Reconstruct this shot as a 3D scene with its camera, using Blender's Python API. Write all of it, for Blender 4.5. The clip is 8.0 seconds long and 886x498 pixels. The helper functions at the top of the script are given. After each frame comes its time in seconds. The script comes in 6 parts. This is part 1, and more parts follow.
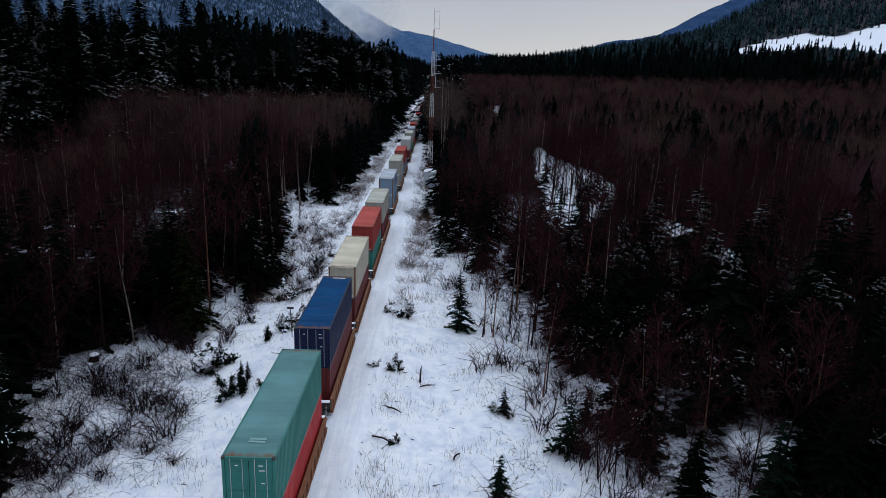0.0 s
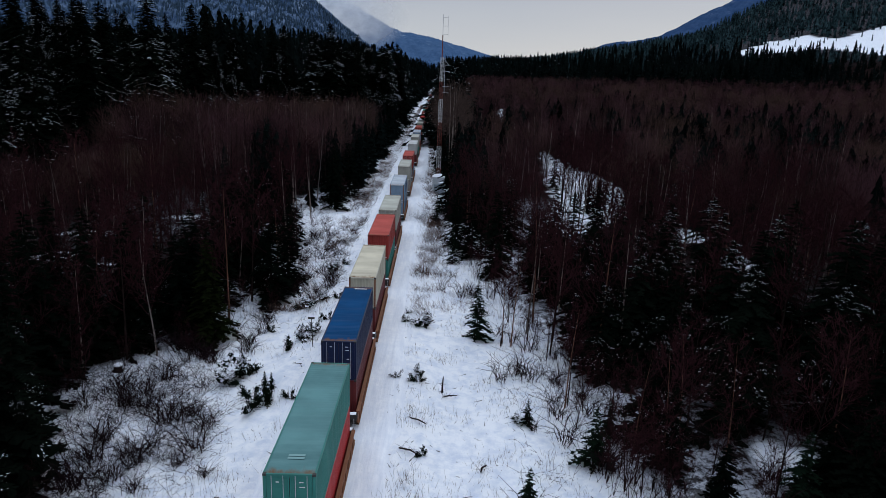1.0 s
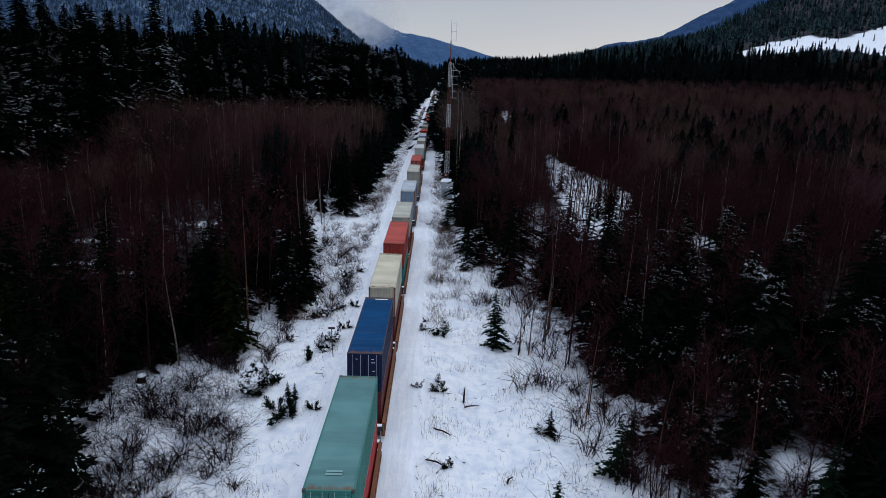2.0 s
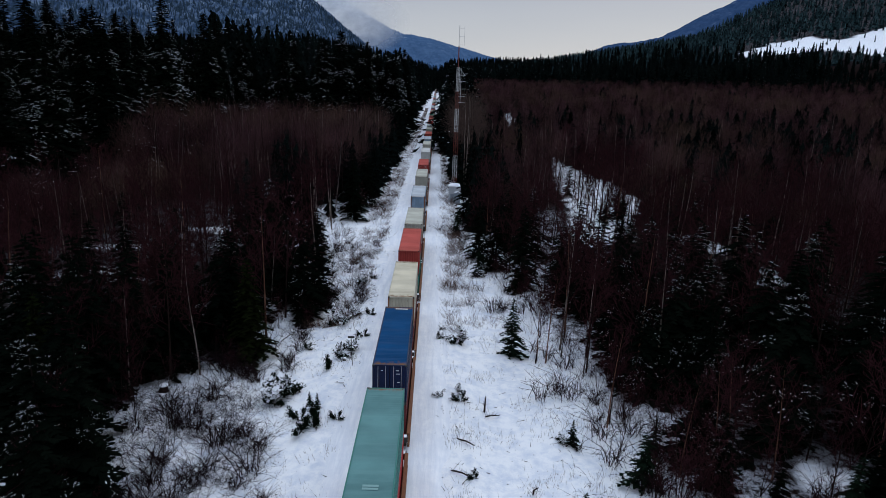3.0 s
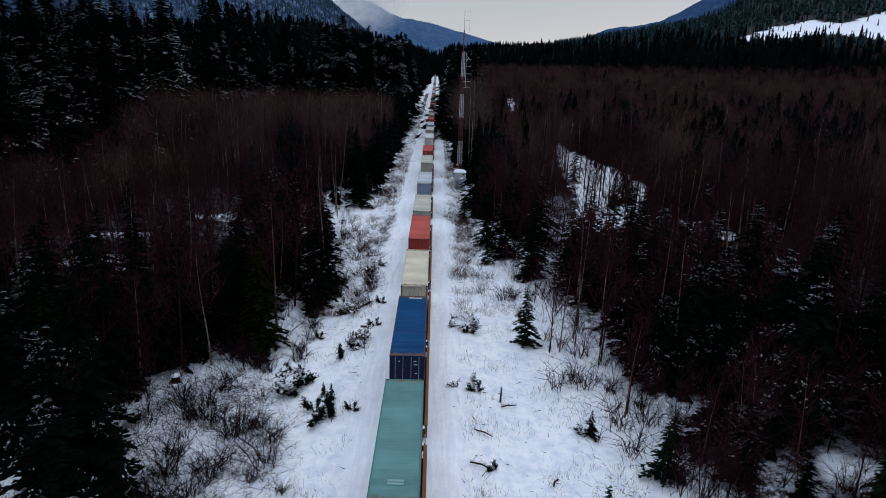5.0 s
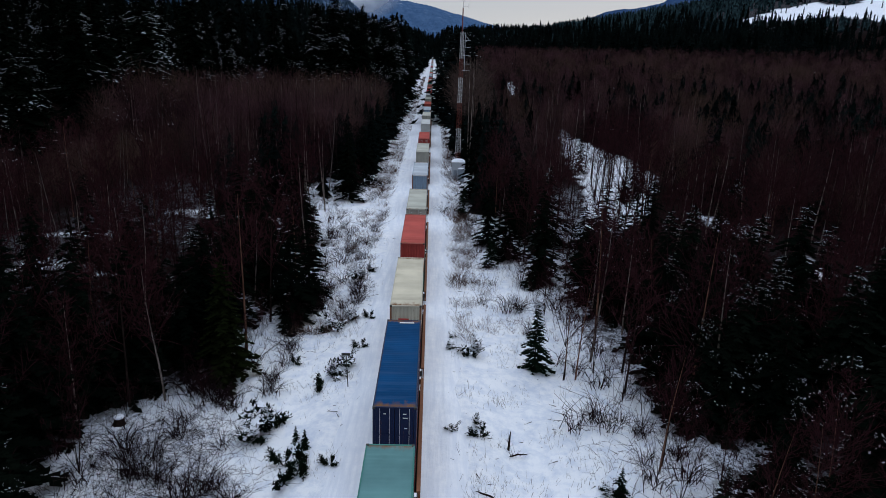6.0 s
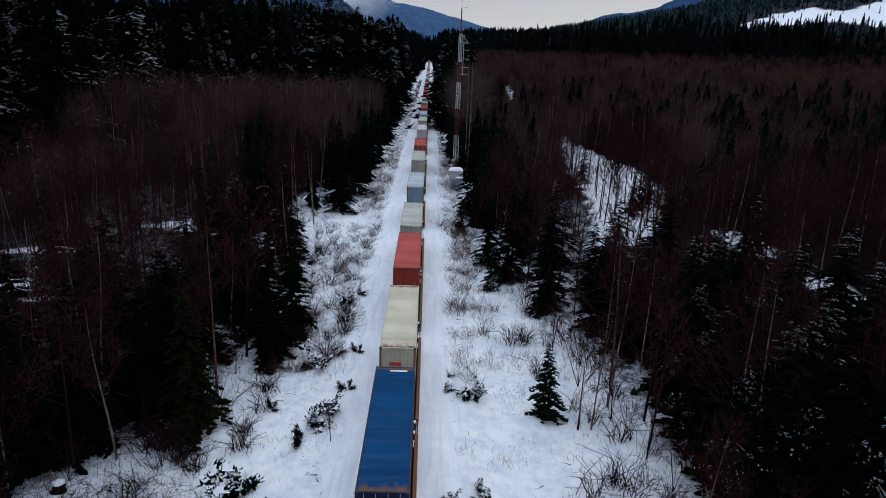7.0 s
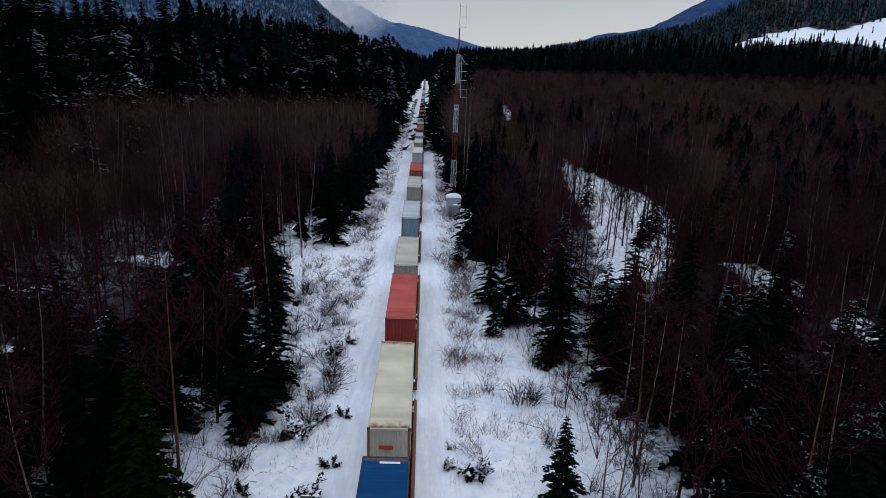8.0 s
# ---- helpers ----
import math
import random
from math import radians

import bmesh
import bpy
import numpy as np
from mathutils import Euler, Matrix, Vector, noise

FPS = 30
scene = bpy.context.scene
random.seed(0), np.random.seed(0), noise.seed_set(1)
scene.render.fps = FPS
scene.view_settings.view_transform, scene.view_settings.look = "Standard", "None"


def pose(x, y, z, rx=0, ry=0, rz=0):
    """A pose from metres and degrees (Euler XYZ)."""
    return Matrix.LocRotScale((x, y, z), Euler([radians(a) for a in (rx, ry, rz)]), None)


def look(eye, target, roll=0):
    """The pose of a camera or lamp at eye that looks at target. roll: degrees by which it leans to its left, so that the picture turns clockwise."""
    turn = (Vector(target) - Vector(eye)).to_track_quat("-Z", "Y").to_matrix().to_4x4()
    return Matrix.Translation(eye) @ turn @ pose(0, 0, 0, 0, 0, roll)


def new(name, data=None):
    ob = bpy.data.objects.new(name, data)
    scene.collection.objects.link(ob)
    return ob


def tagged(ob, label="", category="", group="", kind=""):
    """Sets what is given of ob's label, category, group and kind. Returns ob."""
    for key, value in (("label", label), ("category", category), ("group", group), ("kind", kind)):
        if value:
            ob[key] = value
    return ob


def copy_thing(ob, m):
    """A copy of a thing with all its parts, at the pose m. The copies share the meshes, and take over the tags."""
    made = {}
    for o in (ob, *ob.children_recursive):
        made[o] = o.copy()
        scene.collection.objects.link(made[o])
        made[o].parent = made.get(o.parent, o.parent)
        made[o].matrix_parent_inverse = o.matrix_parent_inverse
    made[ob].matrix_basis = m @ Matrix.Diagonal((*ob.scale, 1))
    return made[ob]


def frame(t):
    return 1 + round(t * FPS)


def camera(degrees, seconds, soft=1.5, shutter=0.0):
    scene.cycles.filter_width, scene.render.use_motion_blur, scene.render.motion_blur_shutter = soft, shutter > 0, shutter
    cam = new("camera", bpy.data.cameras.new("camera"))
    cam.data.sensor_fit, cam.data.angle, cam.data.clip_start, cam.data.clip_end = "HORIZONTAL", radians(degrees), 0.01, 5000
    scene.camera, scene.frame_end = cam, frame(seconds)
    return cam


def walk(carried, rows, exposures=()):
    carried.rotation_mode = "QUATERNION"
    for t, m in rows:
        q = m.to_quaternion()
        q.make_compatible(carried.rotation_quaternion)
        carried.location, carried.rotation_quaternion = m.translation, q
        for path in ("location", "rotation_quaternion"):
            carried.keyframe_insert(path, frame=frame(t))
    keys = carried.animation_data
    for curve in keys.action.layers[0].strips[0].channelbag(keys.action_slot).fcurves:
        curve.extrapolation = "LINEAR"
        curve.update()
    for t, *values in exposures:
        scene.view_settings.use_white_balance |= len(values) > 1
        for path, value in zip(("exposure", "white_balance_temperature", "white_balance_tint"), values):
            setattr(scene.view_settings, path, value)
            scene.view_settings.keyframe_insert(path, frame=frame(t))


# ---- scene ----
cam = camera(68.0, 8.0, soft=0.6)
PATH = [
    (0, (7.912, -4.519, 23.122), (7.95, -2.584, 22.618), 2.1),
    (0.5, (7.032, -4.612, 23.546), (7.069, -2.677, 23.044), 2.1),
    (1, (6.16, -4.718, 24.003), (6.196, -2.782, 23.502), 2.1),
    (1.5, (5.32, -4.79, 24.398), (5.354, -2.854, 23.898), 2.0),
    (3, (2.756, -5.024, 25.692), (2.788, -3.087, 25.195), 1.9),
    (3.5, (1.91, -4.96, 25.784), (1.942, -3.023, 25.287), 1.9),
    (4, (1.483, -5.048, 25.74), (1.514, -3.11, 25.245), 1.8),
    (4.5, (1.464, -5.088, 25.704), (1.496, -3.154, 25.196), 1.8),
    (4.7, (1.463, -5.101, 25.697), (1.496, -3.169, 25.177), 1.8),
    (6.0, (1.639, 5.442, 25.263), (1.683, 7.354, 24.679), 1.88),
    (6.5, (1.596, 8.977, 25.194), (1.647, 10.889, 24.607), 2.08),
    (7.0, (1.561, 12.513, 25.246), (1.618, 14.427, 24.670), 2.23),
    (7.5, (1.511, 15.995, 25.406), (1.574, 17.916, 24.856), 2.22),
    (8.0, (1.465, 19.627, 25.696), (1.533, 21.556, 25.171), 2.24),
]
walk(cam, [(t, look(eye, target, roll)) for t, eye, target, roll in PATH])

# ---------------------------------------------------------------- light
world = bpy.data.worlds.new("overcast_sky")
scene.world = world
world.use_nodes = True
wn, wl = world.node_tree.nodes, world.node_tree.links
wn.clear()
sky = wn.new("ShaderNodeTexSky")
sky.sky_type, sky.sun_disc = "NISHITA", False
sky.sun_elevation, sky.sun_rotation = radians(29), radians(22)
bg_sky = wn.new("ShaderNodeBackground")
bg_sky.inputs["Strength"].default_value = 0.07
wl.new(sky.outputs[0], bg_sky.inputs["Color"])
wtc = wn.new("ShaderNodeTexCoord")
wmap = wn.new("ShaderNodeMapping")
wmap.inputs["Scale"].default_value = (1.0, 1.0, 4.0)
wno = wn.new("ShaderNodeTexNoise")
wno.inputs["Scale"].default_value, wno.inputs["Detail"].default_value = 1.8, 6
wl.new(wtc.outputs["Generated"], wmap.inputs["Vector"])
wl.new(wmap.outputs[0], wno.inputs["Vector"])
wsep = wn.new("ShaderNodeSeparateXYZ")
wl.new(wtc.outputs["Generated"], wsep.inputs[0])
# an overcast dome: a pale band along the horizon, bright again towards the zenith
wgrad = wn.new("ShaderNodeValToRGB")
stops = ((0.0, (0.288, 0.305, 0.330)), (0.03, (0.272, 0.292, 0.324)), (0.12, (0.200, 0.222, 0.268)), (0.35, (0.36, 0.40, 0.47)), (1.0, (0.62, 0.715, 0.865)))
while len(wgrad.color_ramp.elements) < len(stops):
    wgrad.color_ramp.elements.new(0.5)
for el, (p, c) in zip(wgrad.color_ramp.elements, stops):
    el.position, el.color = p, (*c, 1)
wl.new(wsep.outputs[2], wgrad.inputs[0])
wveil = wn.new("ShaderNodeValToRGB")
wveil.color_ramp.elements[0].position, wveil.color_ramp.elements[0].color = 0.3, (0.86, 0.87, 0.90, 1)
wveil.color_ramp.elements[1].position, wveil.color_ramp.elements[1].color = 0.7, (1.0, 0.99, 0.98, 1)
wl.new(wno.outputs[0], wveil.inputs[0])
wmul = wn.new("ShaderNodeMix")
wmul.data_type, wmul.blend_type = "RGBA", "MULTIPLY"
wmul.inputs[0].default_value = 1.0
wl.new(wgrad.outputs[0], wmul.inputs[6])
wl.new(wveil.outputs[0], wmul.inputs[7])
bg_cloud = wn.new("ShaderNodeBackground")
bg_cloud.inputs["Strength"].default_value = 2.0
wl.new(wmul.outputs[2], bg_cloud.inputs["Color"])
wmix = wn.new("ShaderNodeMixShader")
wmix.inputs[0].default_value = 0.88
wl.new(bg_sky.outputs[0], wmix.inputs[1])
wl.new(bg_cloud.outputs[0], wmix.inputs[2])
wout = wn.new("ShaderNodeOutputWorld")
wl.new(wmix.outputs[0], wout.inputs[0])

sun_data = bpy.data.lights.new("sun", "SUN")
sun_data.energy, sun_data.angle, sun_data.color = 0.5, radians(25), (1.0, 0.95, 0.88)
sun = new("sun", sun_data)
sun.matrix_world = look((60, 150, 90), (0, 0, 0))

# ---------------------------------------------------------------- materials


class Nodes:
    """A small helper that lays out one node material."""

    def __init__(self, name, rough=0.8, metal=0.0, spec=0.3):
        self.mat = bpy.data.materials.new(name)
        self.mat.use_nodes = True
        self.n, self.l = self.mat.node_tree.nodes, self.mat.node_tree.links
        self.b = self.n["Principled BSDF"]
        self.b.inputs["Roughness"].default_value = rough
        self.b.inputs["Metallic"].default_value = metal
        self.b.inputs["Specular IOR Level"].default_value = spec

    def coord(self, scale=(1, 1, 1), kind="Object"):
        t, m = self.n.new("ShaderNodeTexCoord"), self.n.new("ShaderNodeMapping")
        m.inputs["Scale"].default_value = scale
        self.l.new(t.outputs[kind], m.inputs["Vector"])
        return m.outputs[0]

    def place(self, scale=(1, 1, 1)):
        """World position, for surfaces that run on across objects."""
        g, m = self.n.new("ShaderNodeNewGeometry"), self.n.new("ShaderNodeMapping")
        m.inputs["Scale"].default_value = scale
        self.l.new(g.outputs["Position"], m.inputs["Vector"])
        return m.outputs[0]

    def noise(self, vec, scale, detail=4, rough=0.55):
        t = self.n.new("ShaderNodeTexNoise")
        t.inputs["Scale"].default_value, t.inputs["Detail"].default_value, t.inputs["Roughness"].default_value = scale, detail, rough
        self.l.new(vec, t.inputs["Vector"])
        return t.outputs[0]

    def ramp(self, fac, *stops):
        r = self.n.new("ShaderNodeValToRGB")
        e = r.color_ramp.elements
        while len(e) < len(stops):
            e.new(0.5)
        for el, (p, c) in zip(e, stops):
            el.position, el.color = p, (*c, 1) if len(c) == 3 else c
        self.l.new(fac, r.inputs[0])
        return r.outputs[0]

    def mix(self, fac, a, b, mode="MIX"):
        m = self.n.new("ShaderNodeMix")
        m.data_type, m.blend_type = "RGBA", mode
        for sock, v in ((m.inputs[0], fac), (m.inputs[6], a), (m.inputs[7], b)):
            if isinstance(v, (int, float)):
                sock.default_value = v
            elif isinstance(v, tuple):
                sock.default_value = (*v, 1)
            else:
                self.l.new(v, sock)
        return m.outputs[2]

    def random(self, island=False):
        if island:
            return self.n.new("ShaderNodeNewGeometry").outputs["Random Per Island"]
        return self.n.new("ShaderNodeObjectInfo").outputs["Random"]

    def attr(self, name):
        a = self.n.new("ShaderNodeAttribute")
        a.attribute_name = name
        return a.outputs["Fac"]

    def span(self, value, low, high):
        r = self.n.new("ShaderNodeMapRange")
        r.inputs[1].default_value, r.inputs[2].default_value = low, high
        self.l.new(value, r.inputs[0])
        return r.outputs[0]

    def base(self, c):
        if isinstance(c, tuple):
            self.b.inputs["Base Color"].default_value = (*c, 1)
        else:
            self.l.new(c, self.b.inputs["Base Color"])
        return self

    def bump(self, h, strength=0.4, dist=0.05):
        bp = self.n.new("ShaderNodeBump")
        bp.inputs["Strength"].default_value, bp.inputs["Distance"].default_value = strength, dist
        self.l.new(h, bp.inputs["Height"])
        self.l.new(bp.outputs[0], self.b.inputs["Normal"])
        return self


BLACK, WHITE = (0, 0, 0), (1, 1, 1)


def ground_material():
    m = Nodes("snow_ground", 1.0, spec=0.0)
    p = m.place()
    fine, mid, wide = m.noise(p, 3.5, 6), m.noise(p, 0.55, 5), m.noise(p, 0.05, 3)
    # bluish patches paint soft shade into the hollows of the snow
    snow = m.mix(m.ramp(m.mix(0.6, mid, m.noise(p, 1.25, 5, 0.68)), (0.38, BLACK), (0.55, WHITE)), (0.645, 0.69, 0.78), (0.855, 0.867, 0.895))
    snow = m.mix(m.ramp(fine, (0.70, BLACK), (0.78, WHITE)), snow, (0.55, 0.55, 0.56))
    crust = m.noise(p, 11.0, 5, 0.75)
    snow = m.mix(m.ramp(m.mix(0.4, crust, m.noise(p, 0.9, 4, 0.7)), (0.54, BLACK), (0.64, WHITE)), snow, (0.715, 0.745, 0.805))
    snow = m.mix(m.ramp(m.mix(0.3, crust, wide), (0.64, BLACK), (0.67, WHITE)), snow, (0.16, 0.13, 0.12))
    # near-black floor tone: leaf cover plus the wood's shade in one colour
    litter_shade = m.mix(fine, (0.005, 0.0032, 0.0032), (0.016, 0.010, 0.0095))
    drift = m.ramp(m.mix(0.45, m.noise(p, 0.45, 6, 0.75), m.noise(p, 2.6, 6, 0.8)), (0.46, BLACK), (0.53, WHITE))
    floor = m.mix(drift, litter_shade, (0.70, 0.73, 0.82))
    floor = m.mix(m.attr("brush"), floor, litter_shade)
    m.base(m.mix(m.attr("litter_shade"), snow, floor))
    h = m.mix(0.35, m.mix(0.5, mid, m.noise(p, 1.4, 5, 0.6)), m.noise(p, 7.0, 5, 0.65))
    m.bump(m.mix(0.2, h, crust), 0.7, 0.36)
    return m.mat


def snow_material(name="snow"):
    m = Nodes(name, 0.85, spec=0.15)
    p = m.place()
    m.base(m.mix(m.noise(p, 1.5, 4), (0.74, 0.77, 0.84), (0.86, 0.87, 0.91)))
    m.bump(m.noise(p, 6, 4), 0.35, 0.05)
    return m.mat


def packed_snow_material():
    m = Nodes("packed_snow", 0.8, spec=0.15)
    p, q = m.place((1.0, 0.10, 1.0)), m.place()
    c = m.mix(m.ramp(m.noise(p, 2.4, 6, 0.65), (0.36, BLACK), (0.62, WHITE)), (0.685, 0.715, 0.78), (0.845, 0.857, 0.885))
    c = m.mix(m.ramp(m.noise(q, 0.9, 6, 0.7), (0.40, BLACK), (0.60, WHITE)), m.mix(0.5, c, (0.665, 0.70, 0.775)), c)
    m.base(m.mix(m.ramp(m.noise(q, 9.0, 5, 0.75), (0.66, BLACK), (0.74, WHITE)), c, (0.50, 0.49, 0.48)))
    m.bump(m.mix(0.5, m.noise(p, 5, 5), m.noise(q, 2.2, 6, 0.65)), 0.6, 0.12)
    return m.mat


def needle_material(name, a, b, island=False):
    m = Nodes(name, 1.0, spec=0.0)
    p = m.coord()
    c = m.mix(m.noise(p, 1.3, 3), a, b)
    tone = m.mix(m.random(island), (0.6, 0.65, 0.6), (1.2, 1.15, 1.0))
    m.base(m.mix(1.0, c, tone, "MULTIPLY"))
    return m.mat


def bark_material(name, a, b, scale=(6, 6, 2), island=False):
    m = Nodes(name, 1.0, spec=0.0)
    p = m.coord(scale)
    c = m.mix(m.ramp(m.noise(p, 1.0, 6, 0.7), (0.35, BLACK), (0.65, WHITE)), a, b)
    tone = m.mix(m.random(island), (0.7, 0.68, 0.7), (1.25, 1.2, 1.15))
    m.base(m.mix(1.0, c, tone, "MULTIPLY"))
    m.bump(m.noise(p, 4, 5), 0.4, 0.02)
    return m.mat


def stand_material(name, a, b, grey, crowns=0.22, spread=0.15):
    """Trees seen as a mass: each crown has its own tone, and whole stands differ in kind."""
    m = Nodes(name, 1.0, spec=0.0)
    p = m.place((1, 1, 0.5))
    c = m.mix(m.ramp(m.noise(p, crowns, 2, 0.5), (0.36, BLACK), (0.66, WHITE)), a, b)
    c = m.mix(m.ramp(m.noise(p, 0.035, 3, 0.6), (0.48, BLACK), (0.66, WHITE)), c, grey)
    tone = m.mix(m.random(True), (1 - spread, 1 - 1.05 * spread, 1 - spread), (1 + spread, 1 + 0.9 * spread, 1 + 0.8 * spread))
    m.base(m.mix(1.0, c, tone, "MULTIPLY"))
    return m.mat


def paint_material(name, color, rust=0.25, dust=0.25, rough=0.55):
    """Weathered container paint: faded patches, dust, rust that runs down."""
    m = Nodes(name, rough, spec=0.22)
    p = m.coord()
    dark, pale = tuple(v * 0.72 for v in color), tuple(v * 0.9 + 0.035 for v in color)
    c = m.mix(m.ramp(m.noise(p, 0.5, 4), (0.3, BLACK), (0.7, WHITE)), dark, color)
    c = m.mix(m.ramp(m.noise(p, 1.7, 6, 0.7), (1.0 - dust, BLACK), (1.0, WHITE)), c, pale)
    streak = m.noise(m.coord((3.5, 3.5, 0.45)), 1.0, 6, 0.75)
    c = m.mix(m.ramp(streak, (0.78 - 0.3 * rust, BLACK), (0.84 - 0.22 * rust, WHITE)), c, (0.13, 0.055, 0.025))
    m.base(c)
    m.bump(m.noise(p, 8, 3), 0.08, 0.01)
    return m.mat


def roof_material(name, color, rust=0.3):
    """The top of a container: lighter than the walls, with dents, puddle rings and rust by the ends."""
    m = Nodes(name, 0.85, spec=0.04)
    p = m.coord()
    dark = tuple(v * 0.78 for v in color)
    c = m.mix(m.ramp(m.noise(p, 0.45, 5), (0.35, BLACK), (0.65, WHITE)), dark, color)
    band = m.noise(m.coord((0.25, 1.6, 1.0)), 1.0, 5, 0.6)
    c = m.mix(m.ramp(band, (0.48, BLACK), (0.75, WHITE)), c, tuple(0.97 * v + 0.012 for v in color))
    spots = m.noise(p, 1.1, 7, 0.75)
    c = m.mix(m.ramp(spots, (0.80 - 0.25 * rust, BLACK), (0.90 - 0.22 * rust, WHITE)), c, (0.14, 0.075, 0.04))
    # rust and road grime gather along both ends, and a little along the sides
    sep = m.n.new("ShaderNodeSeparateXYZ")
    m.l.new(p, sep.inputs[0])
    ends = m.ramp(m.span(sep.outputs[1], 0.0, 12.2), (0.0, WHITE), (0.045, (0.60, 0.60, 0.60)), (0.19, BLACK), (0.86, BLACK), (0.965, (0.62, 0.62, 0.62)), (1.0, WHITE))
    sides = m.ramp(m.span(sep.outputs[0], -1.22, 1.22), (0.0, (0.7, 0.7, 0.7)), (0.07, BLACK), (0.92, BLACK), (1.0, (0.8, 0.8, 0.8)))
    worn = m.mix(0.5, m.mix(1.0, ends, sides, "LIGHTEN"), m.noise(m.coord((2.6, 0.9, 1.0)), 1.3, 7, 0.75))
    c = m.mix(m.ramp(worn, (0.60 - 0.14 * rust, BLACK), (0.78 - 0.14 * rust, WHITE)), c, (0.15, 0.075, 0.038))
    panels = m.noise(m.coord((0.15, 0.55, 1.0)), 1.0, 2, 0.4)
    c = m.mix(1.0, c, m.ramp(panels, (0.40, (0.86, 0.86, 0.87)), (0.60, WHITE)), "MULTIPLY")
    m.base(c)
    m.bump(m.noise(p, 1.2, 4), 0.3, 0.03)
    return m.mat


def plain_material(name, a, b, rough=0.7, metal=0.0, scale=3.0):
    m = Nodes(name, rough, metal, 0.35)
    p = m.coord()
    m.base(m.mix(m.noise(p, scale, 5, 0.65), a, b))
    m.bump(m.noise(p, scale * 4, 4), 0.15, 0.01)
    return m.mat


def mountain_material(name, rock, tree, snow, low, high, speck):
    """Wooded slopes dusted with snow, barer towards the top, in colours that hold distance haze."""
    m = Nodes(name, 1.0, spec=0.0)
    p = m.place()
    woods = m.ramp(m.mix(0.5, m.noise(m.place((1, 1, 0.5)), speck, 9, 0.8), m.noise(p, 0.022, 4, 0.6)), (0.43, BLACK), (0.58, WHITE))
    broad = m.noise(p, 0.0035, 5, 0.6)
    c = m.mix(woods, tree, rock)
    sep = m.n.new("ShaderNodeSeparateXYZ")
    m.l.new(p, sep.inputs[0])
    rng = m.n.new("ShaderNodeMapRange")
    rng.inputs[1].default_value, rng.inputs[2].default_value = low, high
    m.l.new(sep.outputs[2], rng.inputs[0])
    cover = m.mix(0.5, rng.outputs[0], broad)
    cover = m.mix(0.35, cover, woods)
    c = m.mix(m.ramp(cover, (0.50, BLACK), (0.72, WHITE)), c, snow)
    m.base(c)
    return m.mat


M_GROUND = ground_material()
M_SNOW = snow_material()
M_PACKED = packed_snow_material()
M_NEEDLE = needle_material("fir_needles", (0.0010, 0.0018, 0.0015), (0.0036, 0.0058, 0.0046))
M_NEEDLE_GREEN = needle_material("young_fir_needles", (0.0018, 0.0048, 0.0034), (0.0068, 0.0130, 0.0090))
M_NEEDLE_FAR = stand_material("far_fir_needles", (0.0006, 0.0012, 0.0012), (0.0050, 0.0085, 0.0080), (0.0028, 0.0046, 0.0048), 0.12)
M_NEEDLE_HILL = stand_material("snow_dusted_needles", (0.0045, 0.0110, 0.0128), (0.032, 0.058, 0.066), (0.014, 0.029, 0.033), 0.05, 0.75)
M_BROWN_BARK = bark_material("brown_bark", (0.050, 0.026, 0.018), (0.19, 0.105, 0.075), (3, 3, 0.8))
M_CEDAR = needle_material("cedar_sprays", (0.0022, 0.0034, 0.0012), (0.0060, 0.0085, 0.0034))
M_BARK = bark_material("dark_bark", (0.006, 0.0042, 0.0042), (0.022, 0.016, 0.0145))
M_ALDER = bark_material("alder_bark", (0.045, 0.037, 0.034), (0.24, 0.205, 0.185), (3, 3, 0.8))
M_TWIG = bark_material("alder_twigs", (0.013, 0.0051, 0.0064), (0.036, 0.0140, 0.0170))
M_TWIG_FAR = stand_material("far_alder_twigs", (0.0070, 0.0034, 0.0042), (0.078, 0.0370, 0.0425), (0.066, 0.041, 0.030), 0.13)
M_TWIG_GREY = bark_material("grey_alder_twigs", (0.026, 0.018, 0.017), (0.085, 0.060, 0.052))
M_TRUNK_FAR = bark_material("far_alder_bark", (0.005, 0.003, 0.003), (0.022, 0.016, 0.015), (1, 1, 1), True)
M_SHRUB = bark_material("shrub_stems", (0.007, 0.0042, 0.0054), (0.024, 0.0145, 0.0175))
M_GRASS = bark_material("dead_grass", (0.045, 0.032, 0.026), (0.16, 0.12, 0.085), (2, 2, 2), True)
M_BRUSH = bark_material("dry_brush_stems", (0.05, 0.032, 0.028), (0.14, 0.095, 0.08))
M_UNDER = bark_material("undergrowth_stems", (0.010, 0.0055, 0.0058), (0.040, 0.025, 0.023), (1, 1, 1), True)
M_RUST = plain_material("rusted_steel", (0.10, 0.038, 0.018), (0.24, 0.10, 0.05), 0.85, 0.0, 2.5)
M_DARKSTEEL = plain_material("grimy_steel", (0.018, 0.017, 0.017), (0.06, 0.055, 0.05), 0.7, 0.2, 4)
M_RAIL = plain_material("rail_steel", (0.06, 0.045, 0.04), (0.16, 0.13, 0.12), 0.5, 0.6, 4)
M_GALV = plain_material("galvanised_steel", (0.36, 0.37, 0.39), (0.55, 0.56, 0.58), 0.5, 0.3, 5)
M_WHITEPAINT = plain_material("white_mast_paint", (0.55, 0.55, 0.56), (0.72, 0.72, 0.72), 0.6, 0.0, 5)
M_REDPAINT = plain_material("red_mast_paint", (0.10, 0.019, 0.013), (0.17, 0.036, 0.024), 0.6, 0.0, 5)
M_HUT = plain_material("hut_panels", (0.34, 0.36, 0.39), (0.48, 0.50, 0.53), 0.65, 0.0, 2)
